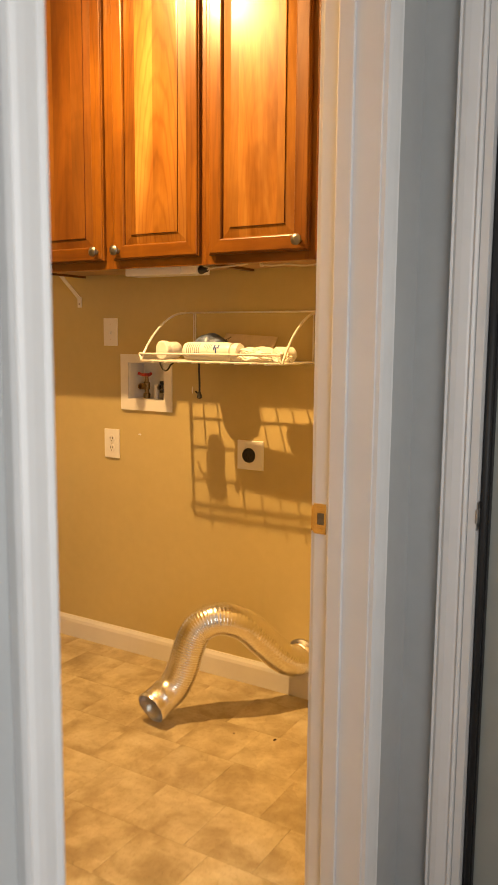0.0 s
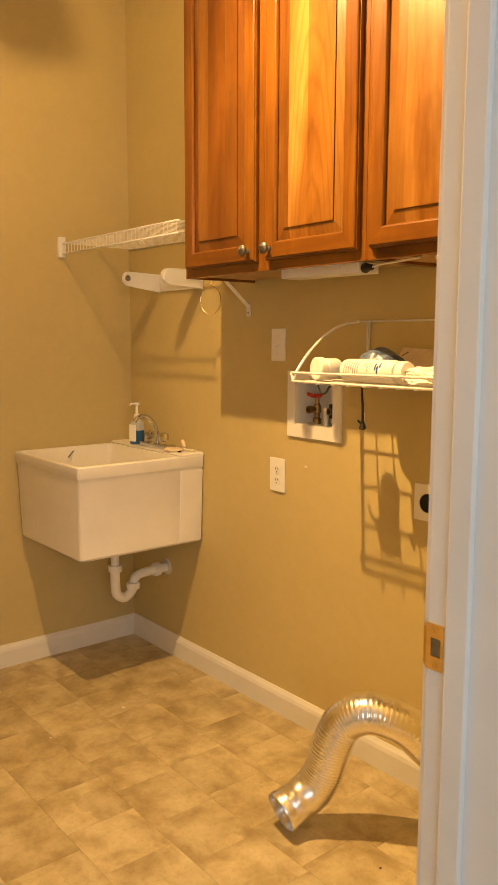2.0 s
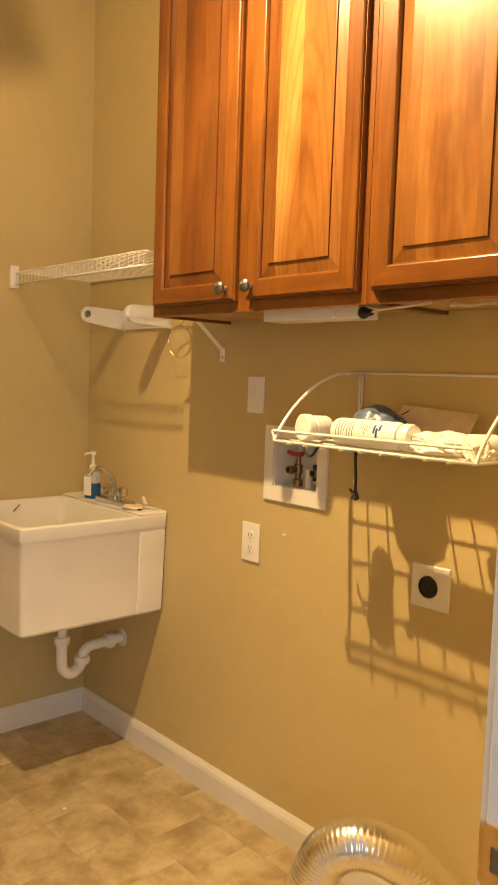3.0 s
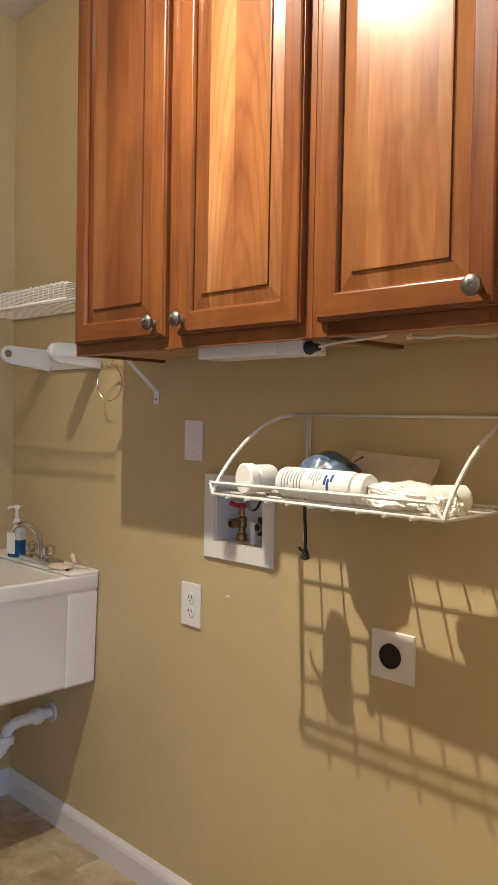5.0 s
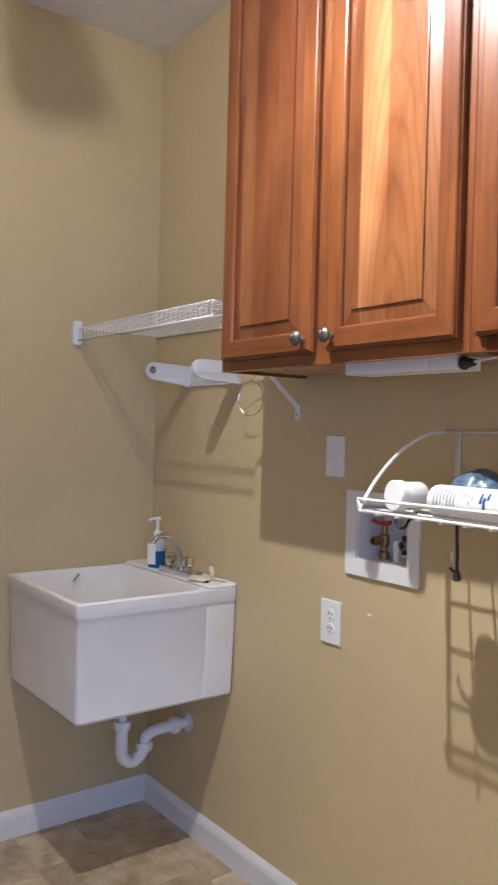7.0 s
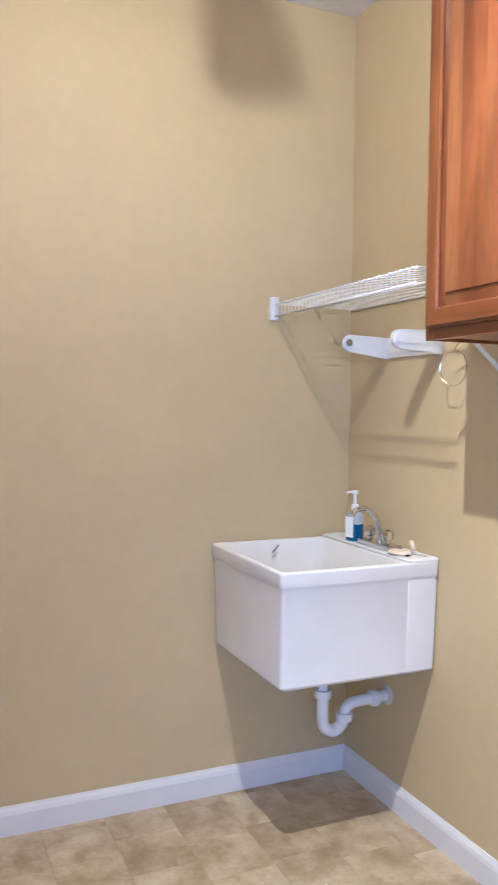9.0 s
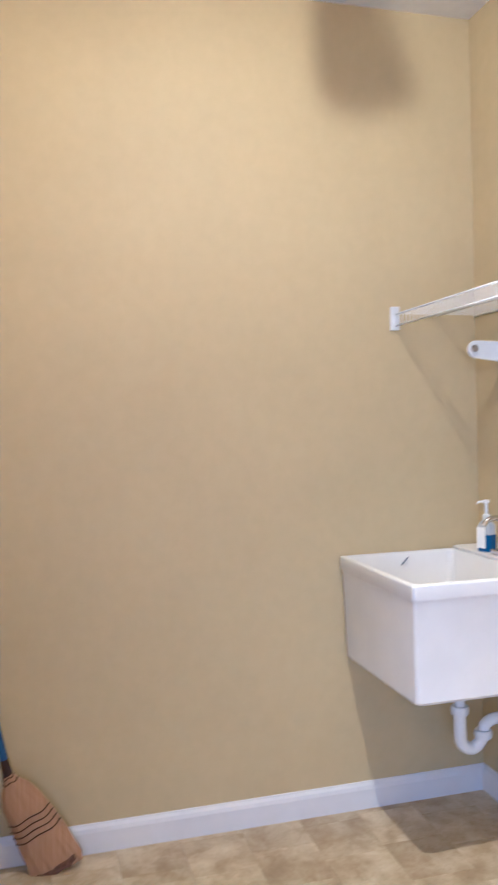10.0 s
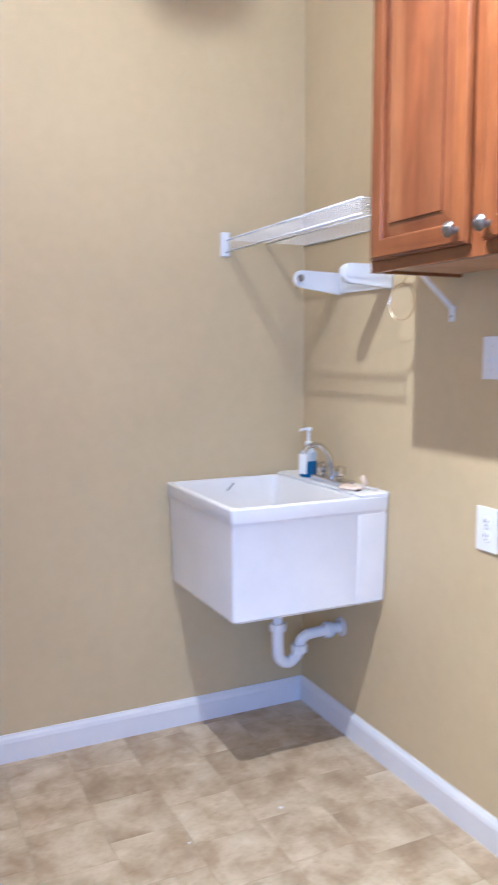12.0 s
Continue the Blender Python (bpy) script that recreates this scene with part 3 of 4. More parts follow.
def raised_door(parent, x0, x1, z0, z1, knob, wood):
    """A raised-panel door between x0 and x1, its face at FACE, parented to a cabinet."""
    door = new("door")
    door.parent = parent
    door.empty_display_size = 0.05
    w, d0, d1 = 0.050, FRONT - 0.001, FACE

    def member(name, quad_out, quad_in, mat):
        # quads given as (x, z) corners: two outer, two inner; the outer edge is moulded, the inner steps down
        bm = bmesh.new()
        (ax, az), (bx, bz) = quad_out
        (cx, cz), (dx, dz) = quad_in
        A, B, C, D = Vector((ax, 0, az)), Vector((bx, 0, bz)), Vector((cx, 0, cz)), Vector((dx, 0, dz))

        def line(f, y):
            return bm.verts.new((A.lerp(D, f).x, y, A.lerp(D, f).z)), bm.verts.new((B.lerp(C, f).x, y, B.lerp(C, f).z))

        prof = [(0.0, d0), (0.0, d1 + 0.009), (0.02, d1 + 0.0065), (0.06, d1 + 0.006), (0.09, d1 + 0.002), (0.15, d1), (0.88, d1), (0.93, d1 + 0.001), (0.97, d1 + 0.004), (1.0, d1 + 0.0075), (1.0, d1 + 0.014)]
        rows = [line(f, y) for f, y in prof]
        for i, (r, s) in enumerate(zip(rows, rows[1:])):
            f = bm.faces.new((r[0], r[1], s[1], s[0]))
            f.material_index = 1 if i == 9 else 0
        bm.faces.new([r[0] for r in rows])
        bm.faces.new([r[1] for r in rows][::-1])
        return part(name, bm, [mat, M["step_brown"]], door)

    ix0, ix1, iz0, iz1 = x0 + w, x1 - w, z0 + w, z1 - w
    member("stile", ((x0, z0), (x0, z1)), ((ix0, iz1), (ix0, iz0)), M["wood_v"])
    member("stile", ((x1, z1), (x1, z0)), ((ix1, iz0), (ix1, iz1)), M["wood_v"])
    member("rail", ((x1, z0), (x0, z0)), ((ix0, iz0), (ix1, iz0)), M["wood_h"])
    member("rail", ((x0, z1), (x1, z1)), ((ix1, iz1), (ix0, iz1)), M["wood_h"])
    bm = bmesh.new()
    rings = []
    for inset, y in ((0.0, d1 + 0.0105), (0.004, d1 + 0.0100), (0.030, d1 + 0.0045), (0.0312, d1 + 0.0012), (0.034, d1 + 0.0008)):
        rings.append([bm.verts.new((x, y, z)) for x, z in ((ix0 + inset, iz0 + inset), (ix1 - inset, iz0 + inset), (ix1 - inset, iz1 - inset), (ix0 + inset, iz1 - inset))])
    for i, (a, b) in enumerate(zip(rings, rings[1:])):
        for k in range(4):
            f = bm.faces.new((a[k], a[(k + 1) % 4], b[(k + 1) % 4], b[k]))
            f.material_index = 1 if i == 2 else 0
    bm.faces.new(rings[-1])
    part("panel", bm, [M[wood], M["step_brown"]], door)
    kx, kz = knob
    bm = bmesh.new()
    turned(bm, [(0, 0), (0.008, 0), (0.0075, 0.003), (0.005, 0.007), (0.006, 0.012), (0.012, 0.015), (0.0165, 0.020), (0.0165, 0.025), (0.011, 0.030), (0, 0.032)], pose(kx, d1, kz, 90), 20)
    for j in range(7):
        a = -0.6 + j * 0.2
        tube(bm, [(kx + 0.016 * math.sin(a + 0.35) * c, d1 - 0.0325 + 0.008 * c * c, kz + 0.0145 * c * math.cos(a + 0.35)) for c in (-0.95, -0.5, 0, 0.5, 0.95)], 0.0009, 5)
    part("knob", bm, M["pewter"], door, "pewter ribbed shell knob")
    return door


def wall_cabinet(x0, x1, doors, label, center=None):
    cab = thing("wall_cabinet", label, "cabinet", "wall cabinets in a row")
    bm = bmesh.new()
    box(bm, x0, FRONT + 0.019, CZ0, x0 + 0.013, -0.002, CZ1)
    box(bm, x1 - 0.013, FRONT + 0.019, CZ0, x1, -0.002, CZ1)
    box(bm, x0 + 0.013, FRONT + 0.019, CZ1 - 0.013, x1 - 0.013, -0.002, CZ1)
    box(bm, x0 + 0.013, -0.012, CZ0 + 0.02, x1 - 0.013, -0.002, CZ1 - 0.013)
    part("body", bm, M["wood_v"], cab)
    bm = bmesh.new()
    box(bm, x0 + 0.013, FRONT + 0.019, CZ0 + 0.008, x1 - 0.013, -0.012, CZ0 + 0.020)
    part("bottom_panel", bm, M["ply"], cab, "pale plywood bottom panel")
    sw = 0.036
    for a, b in [(x0, x0 + sw), (x1 - sw, x1)] + ([(center - 0.04, center + 0.04)] if center else []):
        bm = bmesh.new()
        box(bm, a, FRONT, CZ0, b, FRONT + 0.019, CZ1, 0.0008)
        part("face_stile", bm, M["wood_v"], cab)
    spans = [(x0 + sw, (center - 0.04) if center else x1 - sw)] + ([(center + 0.04, x1 - sw)] if center else [])
    for a, b in spans:
        for za, zb in ((CZ0, CZ0 + 0.040), (CZ1 - 0.040, CZ1)):
            bm = bmesh.new()
            box(bm, a, FRONT + 0.0005, za, b, FRONT + 0.019, zb)
            part("face_rail", bm, M["wood_h"], cab)
    for dx0, dx1, knob, wood in doors:
        raised_door(cab, dx0, dx1, 1.542, CZ1 - 0.025, knob, wood)
    return cab


wall_cabinet(0.838, 1.6235, [(0.854, 1.208, (1.180, 1.573), "wood_p1"), (1.251, 1.605, (1.275, 1.573), "wood_p2")], "two-door cherry wall cabinet with raised panels, hung beside the wire shelf", 1.2295)
wall_cabinet(1.6245, 2.0145, [(1.644, 1.998, (1.970, 1.571), "wood_p3")], "single-door cherry wall cabinet hung above the white wire basket")
wall_cabinet(2.0155, 2.337, [(2.034, 2.318, (2.290, 1.571), "wood_p4")], "narrow single-door cherry wall cabinet near the doorway")

# under-cabinet light with its plug and cable
uc = thing("under_cabinet_light", "white under-cabinet light strip with a black plug, switched off", "lamp")
bm = bmesh.new()
box(bm, 1.246, -0.230, 1.494, 1.485, -0.150, 1.5225, 0.003)
part("body", bm, M["white"], uc)
bm = bmesh.new()
box(bm, 1.487, -0.230, 1.494, 1.550, -0.150, 1.5225, 0.003)
part("end_cap", bm, M["white"], uc)
bm = bmesh.new()
turned(bm, [(0, 0), (0.013, 0), (0.014, 0.008), (0.009, 0.018), (0.007, 0.03), (0, 0.03)], pose(1.551, -0.210, 1.506, 0, 90), 14)
part("plug", bm, M["black"], uc, "black plug")
bm = bmesh.new()
tube(bm, curve_points([(1.575, -0.21, 1.506), (1.615, -0.21, 1.512), (1.675, -0.215, 1.514), (1.735, -0.205, 1.520)]), 0.003, 8)
part("cable", bm, M["cable"], uc, "white cable")
cab2 = thing("under_cabinet_cable", "white cable stapled loosely under the cherry cabinet", "cable")
bm = bmesh.new()
tube(bm, curve_points([(1.785, -0.20, 1.515), (1.83, -0.205, 1.5105), (1.88, -0.21, 1.512), (1.94, -0.21, 1.506), (2.01, -0.21, 1.510), (2.06, -0.20, 1.519)]), 0.003, 8)
part("sheath", bm, M["cable"], cab2)
bm = bmesh.new()
turned(bm, [(0, 0), (0.006, 0), (0.006, 0.012), (0, 0.012)], pose(1.778, -0.20, 1.515, 0, 90), 10)
part("clip", bm, M["cable"], cab2)

# ---- wire shelf ----
shelf = thing("wire_shelf", "white coated wire shelf fixed across the corner above the utility sink", "shelf")
for y, z in ((-0.311, 1.700), (-0.314, 1.660), (-0.155, 1.697), (-0.004, 1.697)):
    bm = bmesh.new()
    tube(bm, [(0.004, y, z), (0.836, y, z)], 0.0032, 8)
    part("rod", bm, M["wire"], shelf)
bm = bmesh.new()
tube(bm, curve_points([(0, -0.002, 1.7005), (0, -0.300, 1.7005), (0, -0.314, 1.696), (0, -0.317, 1.684), (0, -0.317, 1.660)], 3), 0.0013, 5)
cross = mesh_of(bm, "cross_wire", M["wire"])
n = 0
while 0.020 + n * 0.0254 < 0.834:
    o = new("cross_wire", cross)
    o.parent = shelf
    o.location = (0.020 + n * 0.0254, 0, 0)
    n += 1
bm = bmesh.new()
box(bm, 0.0005, -0.332, 1.645, 0.014, -0.300, 1.726, 0.003)
part("end_bracket", bm, M["white"], shelf)
brace = thing("shelf_brace", "white steel diagonal brace under the wire shelf", "bracket")
bm = bmesh.new()
a, b = Vector((0.816, -0.27, 1.655)), Vector((0.816, -0.004, 1.436))
d = (b - a).normalized()
nrm = Vector((0, -d.z, d.y))
for p, q, w in ((a, b, 0.010),):
    vs = []
    for pt in (p, q):
        for sx in (-w, w):
            for sn in (-0.0015, 0.0015):
                vs.append(bm.verts.new(pt + Vector((sx, 0, 0)) + nrm * sn))
    for f in ((0, 1, 3, 2), (4, 6, 7, 5), (0, 2, 6, 4), (1, 5, 7, 3), (0, 4, 5, 1), (2, 3, 7, 6)):
        bm.faces.new([vs[i] for i in f])
box(bm, 0.806, -0.0045, 1.400, 0.826, -0.0005, 1.442, 0.001)
part("strap", bm, M["white"], brace)
bm = bmesh.new()
turned(bm, [(0, 0), (0.004, 0), (0.003, 0.002), (0, 0.0025)], pose(0.816, -0.0045, 1.414, 90), 10)
part("screw", bm, M["steel"], brace)

# paper towel holder
holder = thing("paper_towel_holder", "empty white plastic paper towel holder under the wire shelf", "paper towel holder")


def holder_arm(x0, x1, y0, z_top0, z_bot0, z_top1, z_bot1):
    bm = bmesh.new()
    n, ring = 8, []
    zc, r = (z_top0 + z_bot0) / 2, (z_top0 - z_bot0) / 2
    ring = [(-0.001, z_top1), (y0 + r, z_top0)] + [(y0 + r - r * math.sin(math.pi * k / n), zc + r * math.cos(math.pi * k / n)) for k in range(1, n)] + [(y0 + r, z_bot0), (-0.001, z_bot1)]
    a = [bm.verts.new((x0, y, z)) for y, z in ring]
    b = [bm.verts.new((x1, y, z)) for y, z in ring]
    for i in range(len(ring)):
        j = (i + 1) % len(ring)
        bm.faces.new((a[i], a[j], b[j], b[i]))
    bm.faces.new(a)
    bm.faces.new(b[::-1])
    bmesh.ops.bevel(bm, geom=[e for e in bm.edges if abs(e.verts[0].co.x - e.verts[1].co.x) < 1e-5], offset=0.003, segments=2, affect="EDGES")
    return bm


part("arm", holder_arm(0.242, 0.254, -0.180, 1.584, 1.528, 1.580, 1.508), M["white"], holder)
part("arm", holder_arm(0.520, 0.545, -0.180, 1.578, 1.520, 1.580, 1.508), M["white"], holder)
bm = bmesh.new()
box(bm, 0.2545, -0.010, 1.512, 0.5195, -0.001, 1.578, 0.002)
part("back_plate", bm, M["white"], holder)
bm = bmesh.new()
turned(bm, [(0, 0), (0.012, 0), (0.012, 0.003), (0, 0.003)], pose(0.2545, -0.158, 1.558, 0, 90), 12)
part("spindle_hole", bm, M["steel"], holder)

# wire hoop
hoop = thing("wire_hoop", "thin brass-coloured wire hoop hanging from the shelf brace", "hoop")
bm = bmesh.new()
tube(bm, [(0.648 + 0.042 * math.cos(a), -0.045 + 0.014 * math.cos(a), 1.462 + 0.052 * math.sin(a)) for a in [2 * math.pi * k / 40 for k in range(40)]], 0.0017, 8, closed=True)
part("ring", bm, M["gold"], hoop)
bm = bmesh.new()
tube(bm, curve_points([(0.650, -0.045, 1.514), (0.69, -0.055, 1.540), (0.74, -0.09, 1.59), (0.79, -0.15, 1.665), (0.815, -0.155, 1.698)]), 0.0022, 8)
part("hook_wire", bm, M["gold"], hoop)


# ---- wall plates ----
def wall_plate(name, label, x0, x1, z0, z1, kind):
    p = thing(name, label, "wall plate")
    bm = bmesh.new()
    box(bm, x0, -0.006, z0, x1, -0.0005, z1, 0.0022)
    part("plate", bm, M["white"], p)
    cx, cz = (x0 + x1) / 2, (z0 + z1) / 2
    if kind == "outlet":
        for dz in (0.019, -0.019):
            bm = bmesh.new()
            turned(bm, [(0, 0.0078), (0.0155, 0.0078), (0.0165, 0.0068), (0.0165, 0.005)], pose(cx, 0, cz + dz, 90), 20)
            part("socket_face", bm, M["white"], p)
            for sx, hh in ((-0.006, 0.0045), (0.006, 0.0035)):
                bm = bmesh.new()
                box(bm, cx + sx - 0.001, -0.0084, cz + dz - hh + 0.003, cx + sx + 0.001, -0.0076, cz + dz + hh + 0.003)
                part("slot", bm, M["dark"], p)
            bm = bmesh.new()
            turned(bm, [(0, 0.0084), (0.0022, 0.0084), (0.0022, 0.0076)], pose(cx, 0, cz + dz - 0.008, 90), 10)
            part("slot", bm, M["dark"], p)
        screws = (0.0,)
    else:
        bm = bmesh.new()
        box(bm, cx - 0.005, -0.0066, cz - 0.012, cx + 0.005, -0.0058, cz + 0.012)
        part("toggle_slot", bm, M["white"], p)
        bm = bmesh.new()
        box(bm, cx - 0.004, -0.0165, cz - 0.009, cx + 0.004, -0.006, cz + 0.001, 0.0015)
        part("toggle", bm, M["white"], p)
        screws = (0.030, -0.030)
    for dz in screws:
        bm = bmesh.new()
        turned(bm, [(0, 0.0072), (0.002, 0.0070), (0.003, 0.0060)], pose(cx, 0, cz + dz, 90), 10)
        part("screw", bm, M["cable"], p)
    return p


wall_plate("light_switch", "white toggle switch plate on the tan wall above the valve box", 0.944, 1.014, 1.248, 1.357, "switch")
wall_plate("electrical_outlet", "white duplex outlet plate on the tan wall below the valve box", 0.940, 1.017, 0.799, 0.916, "outlet")

# dryer receptacle
dryer = thing("dryer_outlet", "square white dryer outlet plate with a black round socket", "outlet")
bm = bmesh.new()
cx, cz, r = 1.624, 0.862, 0.0275
x0, x1, z0, z1 = 1.574, 1.684, 0.809, 0.916
seg = 32
outer, inner, back = [], [], []
for k in range(seg):
    a = 2 * math.pi * k / seg + math.pi / 4
    c, s = math.cos(a), math.sin(a)
    f = 1 / max(abs(c), abs(s))
    px, pz = cx + ((x1 - cx) if c > 0 else (cx - x0)) * c * f, cz + ((z1 - cz) if s > 0 else (cz - z0)) * s * f
    outer.append((px, pz))
    inner.append((cx + r * c, cz + r * s))
va = [bm.verts.new((x, -0.0005, z)) for x, z in outer]
vb = [bm.verts.new((x + (cx - x) * 0.04, -0.0055, z + (cz - z) * 0.04)) for x, z in outer]
vc = [bm.verts.new((x, -0.0055, z)) for x, z in inner]
vd = [bm.verts.new((x, -0.0005, z)) for x, z in inner]
for p, q in ((va, vb), (vb, vc), (vc, vd)):
    for k in range(seg):
        bm.faces.new((p[k], p[(k + 1) % seg], q[(k + 1) % seg], q[k]))
part("plate", bm, M["white"], dryer)
bm = bmesh.new()
turned(bm, [(0, -0.001), (0.024, -0.001), (0.0262, 0.001), (0.0266, 0.0085), (0.0235, 0.0095), (0.022, 0.006), (0, 0.006)], pose(cx, 0, cz, 90), 28)
part("socket_face", bm, M["black"], dryer)
for sx, sz in ((-0.009, 0.002), (0.009, 0.002), (0, -0.010)):
    bm = bmesh.new()
    box(bm, cx + sx - 0.0015, -0.0066, cz + sz - 0.005, cx + sx + 0.0015, -0.0058, cz + sz + 0.005)
    part("slot", bm, M["dark"], dryer)

# washer valve box
vbox = thing("washer_valve_box", "white recessed washer valve box with brass valves and a red handle", "valve box")
bm = bmesh.new()
FX0, FX1, FZ0, FZ1 = 1.031, 1.279, 0.999, 1.217
o = [(FX0, FZ0), (FX1, FZ0), (FX1, FZ1), (FX0, FZ1)]
i_ = [(BX0 + 0.002, BZ0 + 0.002), (BX1 - 0.002, BZ0 + 0.002), (BX1 - 0.002, BZ1 - 0.002), (BX0 + 0.002, BZ1 - 0.002)]
L = [[bm.verts.new((x, -0.0005, z)) for x, z in o], [bm.verts.new((x, -0.008, z)) for x, z in o], [bm.verts.new((x, -0.009, z)) for x, z in i_], [bm.verts.new((x, -0.0005, z)) for x, z in i_]]
for p, q in zip(L, L[1:]):
    for k in range(4):
        bm.faces.new((p[k], p[(k + 1) % 4], q[(k + 1) % 4], q[k]))
part("flange", bm, M["white"], vbox)
bm = bmesh.new()
a, b, c, d = BX0 + 0.001, BX1 - 0.001, BZ0 + 0.001, BZ1 - 0.001
for q in ((a, -0.001, c, a + 0.003, 0.090, d), (b - 0.003, -0.001, c, b, 0.090, d), (a + 0.003, -0.001, c, b - 0.003, 0.090, c + 0.003), (a + 0.003, -0.001, d - 0.003, b - 0.003, 0.090, d), (a, 0.090, c, b, 0.093, d)):
    box(bm, *q)
part("recess", bm, M["white"], vbox)
for vx, hm in ((1.120, "red"), (1.215, "steel")):
    v = new("valve")
    v.parent = vbox
    bm = bmesh.new()
    turned(bm, [(0, 0), (0.014, 0), (0.014, 0.018), (0.009, 0.022), (0.009, 0.034), (0.013, 0.038), (0.013, 0.062), (0.008, 0.066), (0.006, 0.092), (0, 0.092)], pose(vx, 0.045, BZ0 + 0.003), 16)
    turned(bm, [(0, 0), (0.008, 0), (0.008, 0.018), (0.012, 0.020), (0.012, 0.036), (0.009, 0.036), (0.009, 0.022), (0, 0.022)], pose(vx, 0.040, BZ0 + 0.052, 90), 16)
    part("valve_body", bm, M["bronze"] if hm == "red" else M["steel"], v)
    bm = bmesh.new()
    if hm == "red":
        tube(bm, curve_points([(vx - 0.032, 0.030, BZ0 + 0.102), (vx - 0.018, 0.038, BZ0 + 0.096), (vx, 0.043, BZ0 + 0.095), (vx + 0.018, 0.038, BZ0 + 0.096), (vx + 0.032, 0.030, BZ0 + 0.102)], 4), 0.006, 10)
        turned(bm, [(0, 0), (0.010, 0), (0.010, 0.01), (0, 0.01)], pose(vx, 0.044, BZ0 + 0.092), 12)
    else:
        tube(bm, [(vx, 0.02, BZ0 + 0.03), (vx, 0.02, BZ0 + 0.075)], 0.010, 12)
    part("handle", bm, M[hm] if hm == "red" else M["black"], v)
bm = bmesh.new()
tube(bm, [(1.178, 0.030, BZ0 + 0.004), (1.178, 0.030, BZ0 + 0.060)], 0.010, 14)
part("drain_stub", bm, M["white"], vbox)

# ---- marks on the wall ----
for nm, x, z, w, h in (("wall_mark", 1.118, 0.903, 0.009, 0.0035), ("wall_mark", 1.372, 1.088, 0.003, 0.014)):
    t = thing(nm, "small white chip in the tan paint", "mark")
    bm = bmesh.new()
    turned(bm, [(0, 0.0012), (0.7, 0.0010), (1.0, 0.0004)], Matrix.Translation((x, 0, z)) @ Matrix.Rotation(radians(90), 4, "X") @ Matrix.Diagonal((w, h, 1, 1)), 9)
    part("filler", bm, M["white"], t)


# ---- wire basket and what lies in it ----
basket = thing("wire_basket", "white wire basket rack on the tan wall holding bottles", "basket")
LX, RX, FY, BZ, TZ = 1.350, 1.905, -0.276, 1.203, 1.374
R = 0.0033


def bar(name, pts, r=R, seg=8, closed=False):
    bm = bmesh.new()
    tube(bm, pts, r, seg, closed)
    return part(name, bm, M["wire"], basket)


bar("top_bar", [(LX - 0.002, -0.006, TZ), (RX - 0.005, -0.006, TZ)])
for x in (LX, RX):
    pts = [(x, -0.006 + (FY + 0.006) * math.sin(a), BZ + (TZ - BZ) * max(0, math.cos(a)) ** 1.7) for a in [math.pi / 2 * k / 16 for k in range(17)]]
    bar("side_arc", [(LX - 0.002 if x == LX else RX - 0.005, -0.006, TZ)] + pts[2:], 0.004)
for x in (LX + 0.032, LX + 0.040, RX - 0.030, RX - 0.022):
    bar("upright", [(x, -0.006, TZ), (x, -0.006, BZ)], 0.0026)
bar("front_rail", curve_points([(LX - 0.010, FY + 0.004, BZ + 0.024), (LX + 0.05, FY + 0.002, BZ + 0.024), (RX - 0.05, FY + 0.002, BZ + 0.027), (RX - 0.022, FY + 0.002, BZ + 0.025), (RX - 0.010, FY, BZ + 0.010), (RX, FY, BZ + 0.001)], 4), 0.0036)
bar("corner_wire", [(LX - 0.010, FY + 0.004, BZ + 0.024), (LX, FY, BZ)], 0.0034)
for y in (FY, FY + 0.05, FY + 0.10, FY + 0.15, FY + 0.20, -0.007):
    bar("long_wire", [(LX, y, BZ), (RX, y, BZ)], 0.0035 if y == FY else 0.0028)
for x in (LX, RX):
    bar("side_wire", [(x, FY, BZ), (x, -0.006, BZ)])
bm = bmesh.new()
tube(bm, curve_points([(0, -0.006, BZ - 0.003), (0, FY + 0.008, BZ - 0.003), (0, FY + 0.002, BZ - 0.001)], 3), 0.0028, 6)
cw = mesh_of(bm, "cross_wire", M["wire"])
for k in range(1, 10):
    o = new("cross_wire", cw)
    o.parent = basket
    o.location = (LX + k * (RX - LX) / 10, 0, 0)
DECK = BZ + 0.003

jar = thing("plastic_jar", "white plastic jar with a wide lid in the wire basket", "bottle", at=pose(1.424, -0.258, DECK + 0.033, 0, 90, 78))
bm = bmesh.new()
turned(bm, [(0, 0.022), (0.024, 0.022), (0.029, 0.029), (0.029, 0.066), (0.026, 0.073), (0, 0.074)], seg=28)
part("body", bm, M["bottle"], jar)
bm = bmesh.new()
turned(bm, [(0, 0), (0.029, 0), (0.0325, 0.003), (0.0325, 0.020), (0.0305, 0.0225), (0, 0.0225)], seg=36)
part("lid", bm, M["bottle"], jar)

bottle = thing("pill_bottle", "long white bottle with faded blue print in the wire basket", "bottle", at=pose(1.499, -0.216, DECK + 0.031, 0, 90, -3) @ Matrix.Diagonal((0.97, 0.97, 0.98, 1)))
bm = bmesh.new()
turned(bm, [(0, 0), (0.022, 0), (0.030, 0.006), (0.032, 0.014), (0.032, 0.185), (0.029, 0.198), (0.020, 0.203), (0, 0.203)], seg=36)
part("body", bm, M["bottle"], bottle)
bm = bmesh.new()
turned(bm, [(0, 0.204), (0.028, 0.204), (0.030, 0.207), (0.030, 0.224), (0.0275, 0.229), (0, 0.230)], seg=30)
part("cap", bm, M["bottle"], bottle)


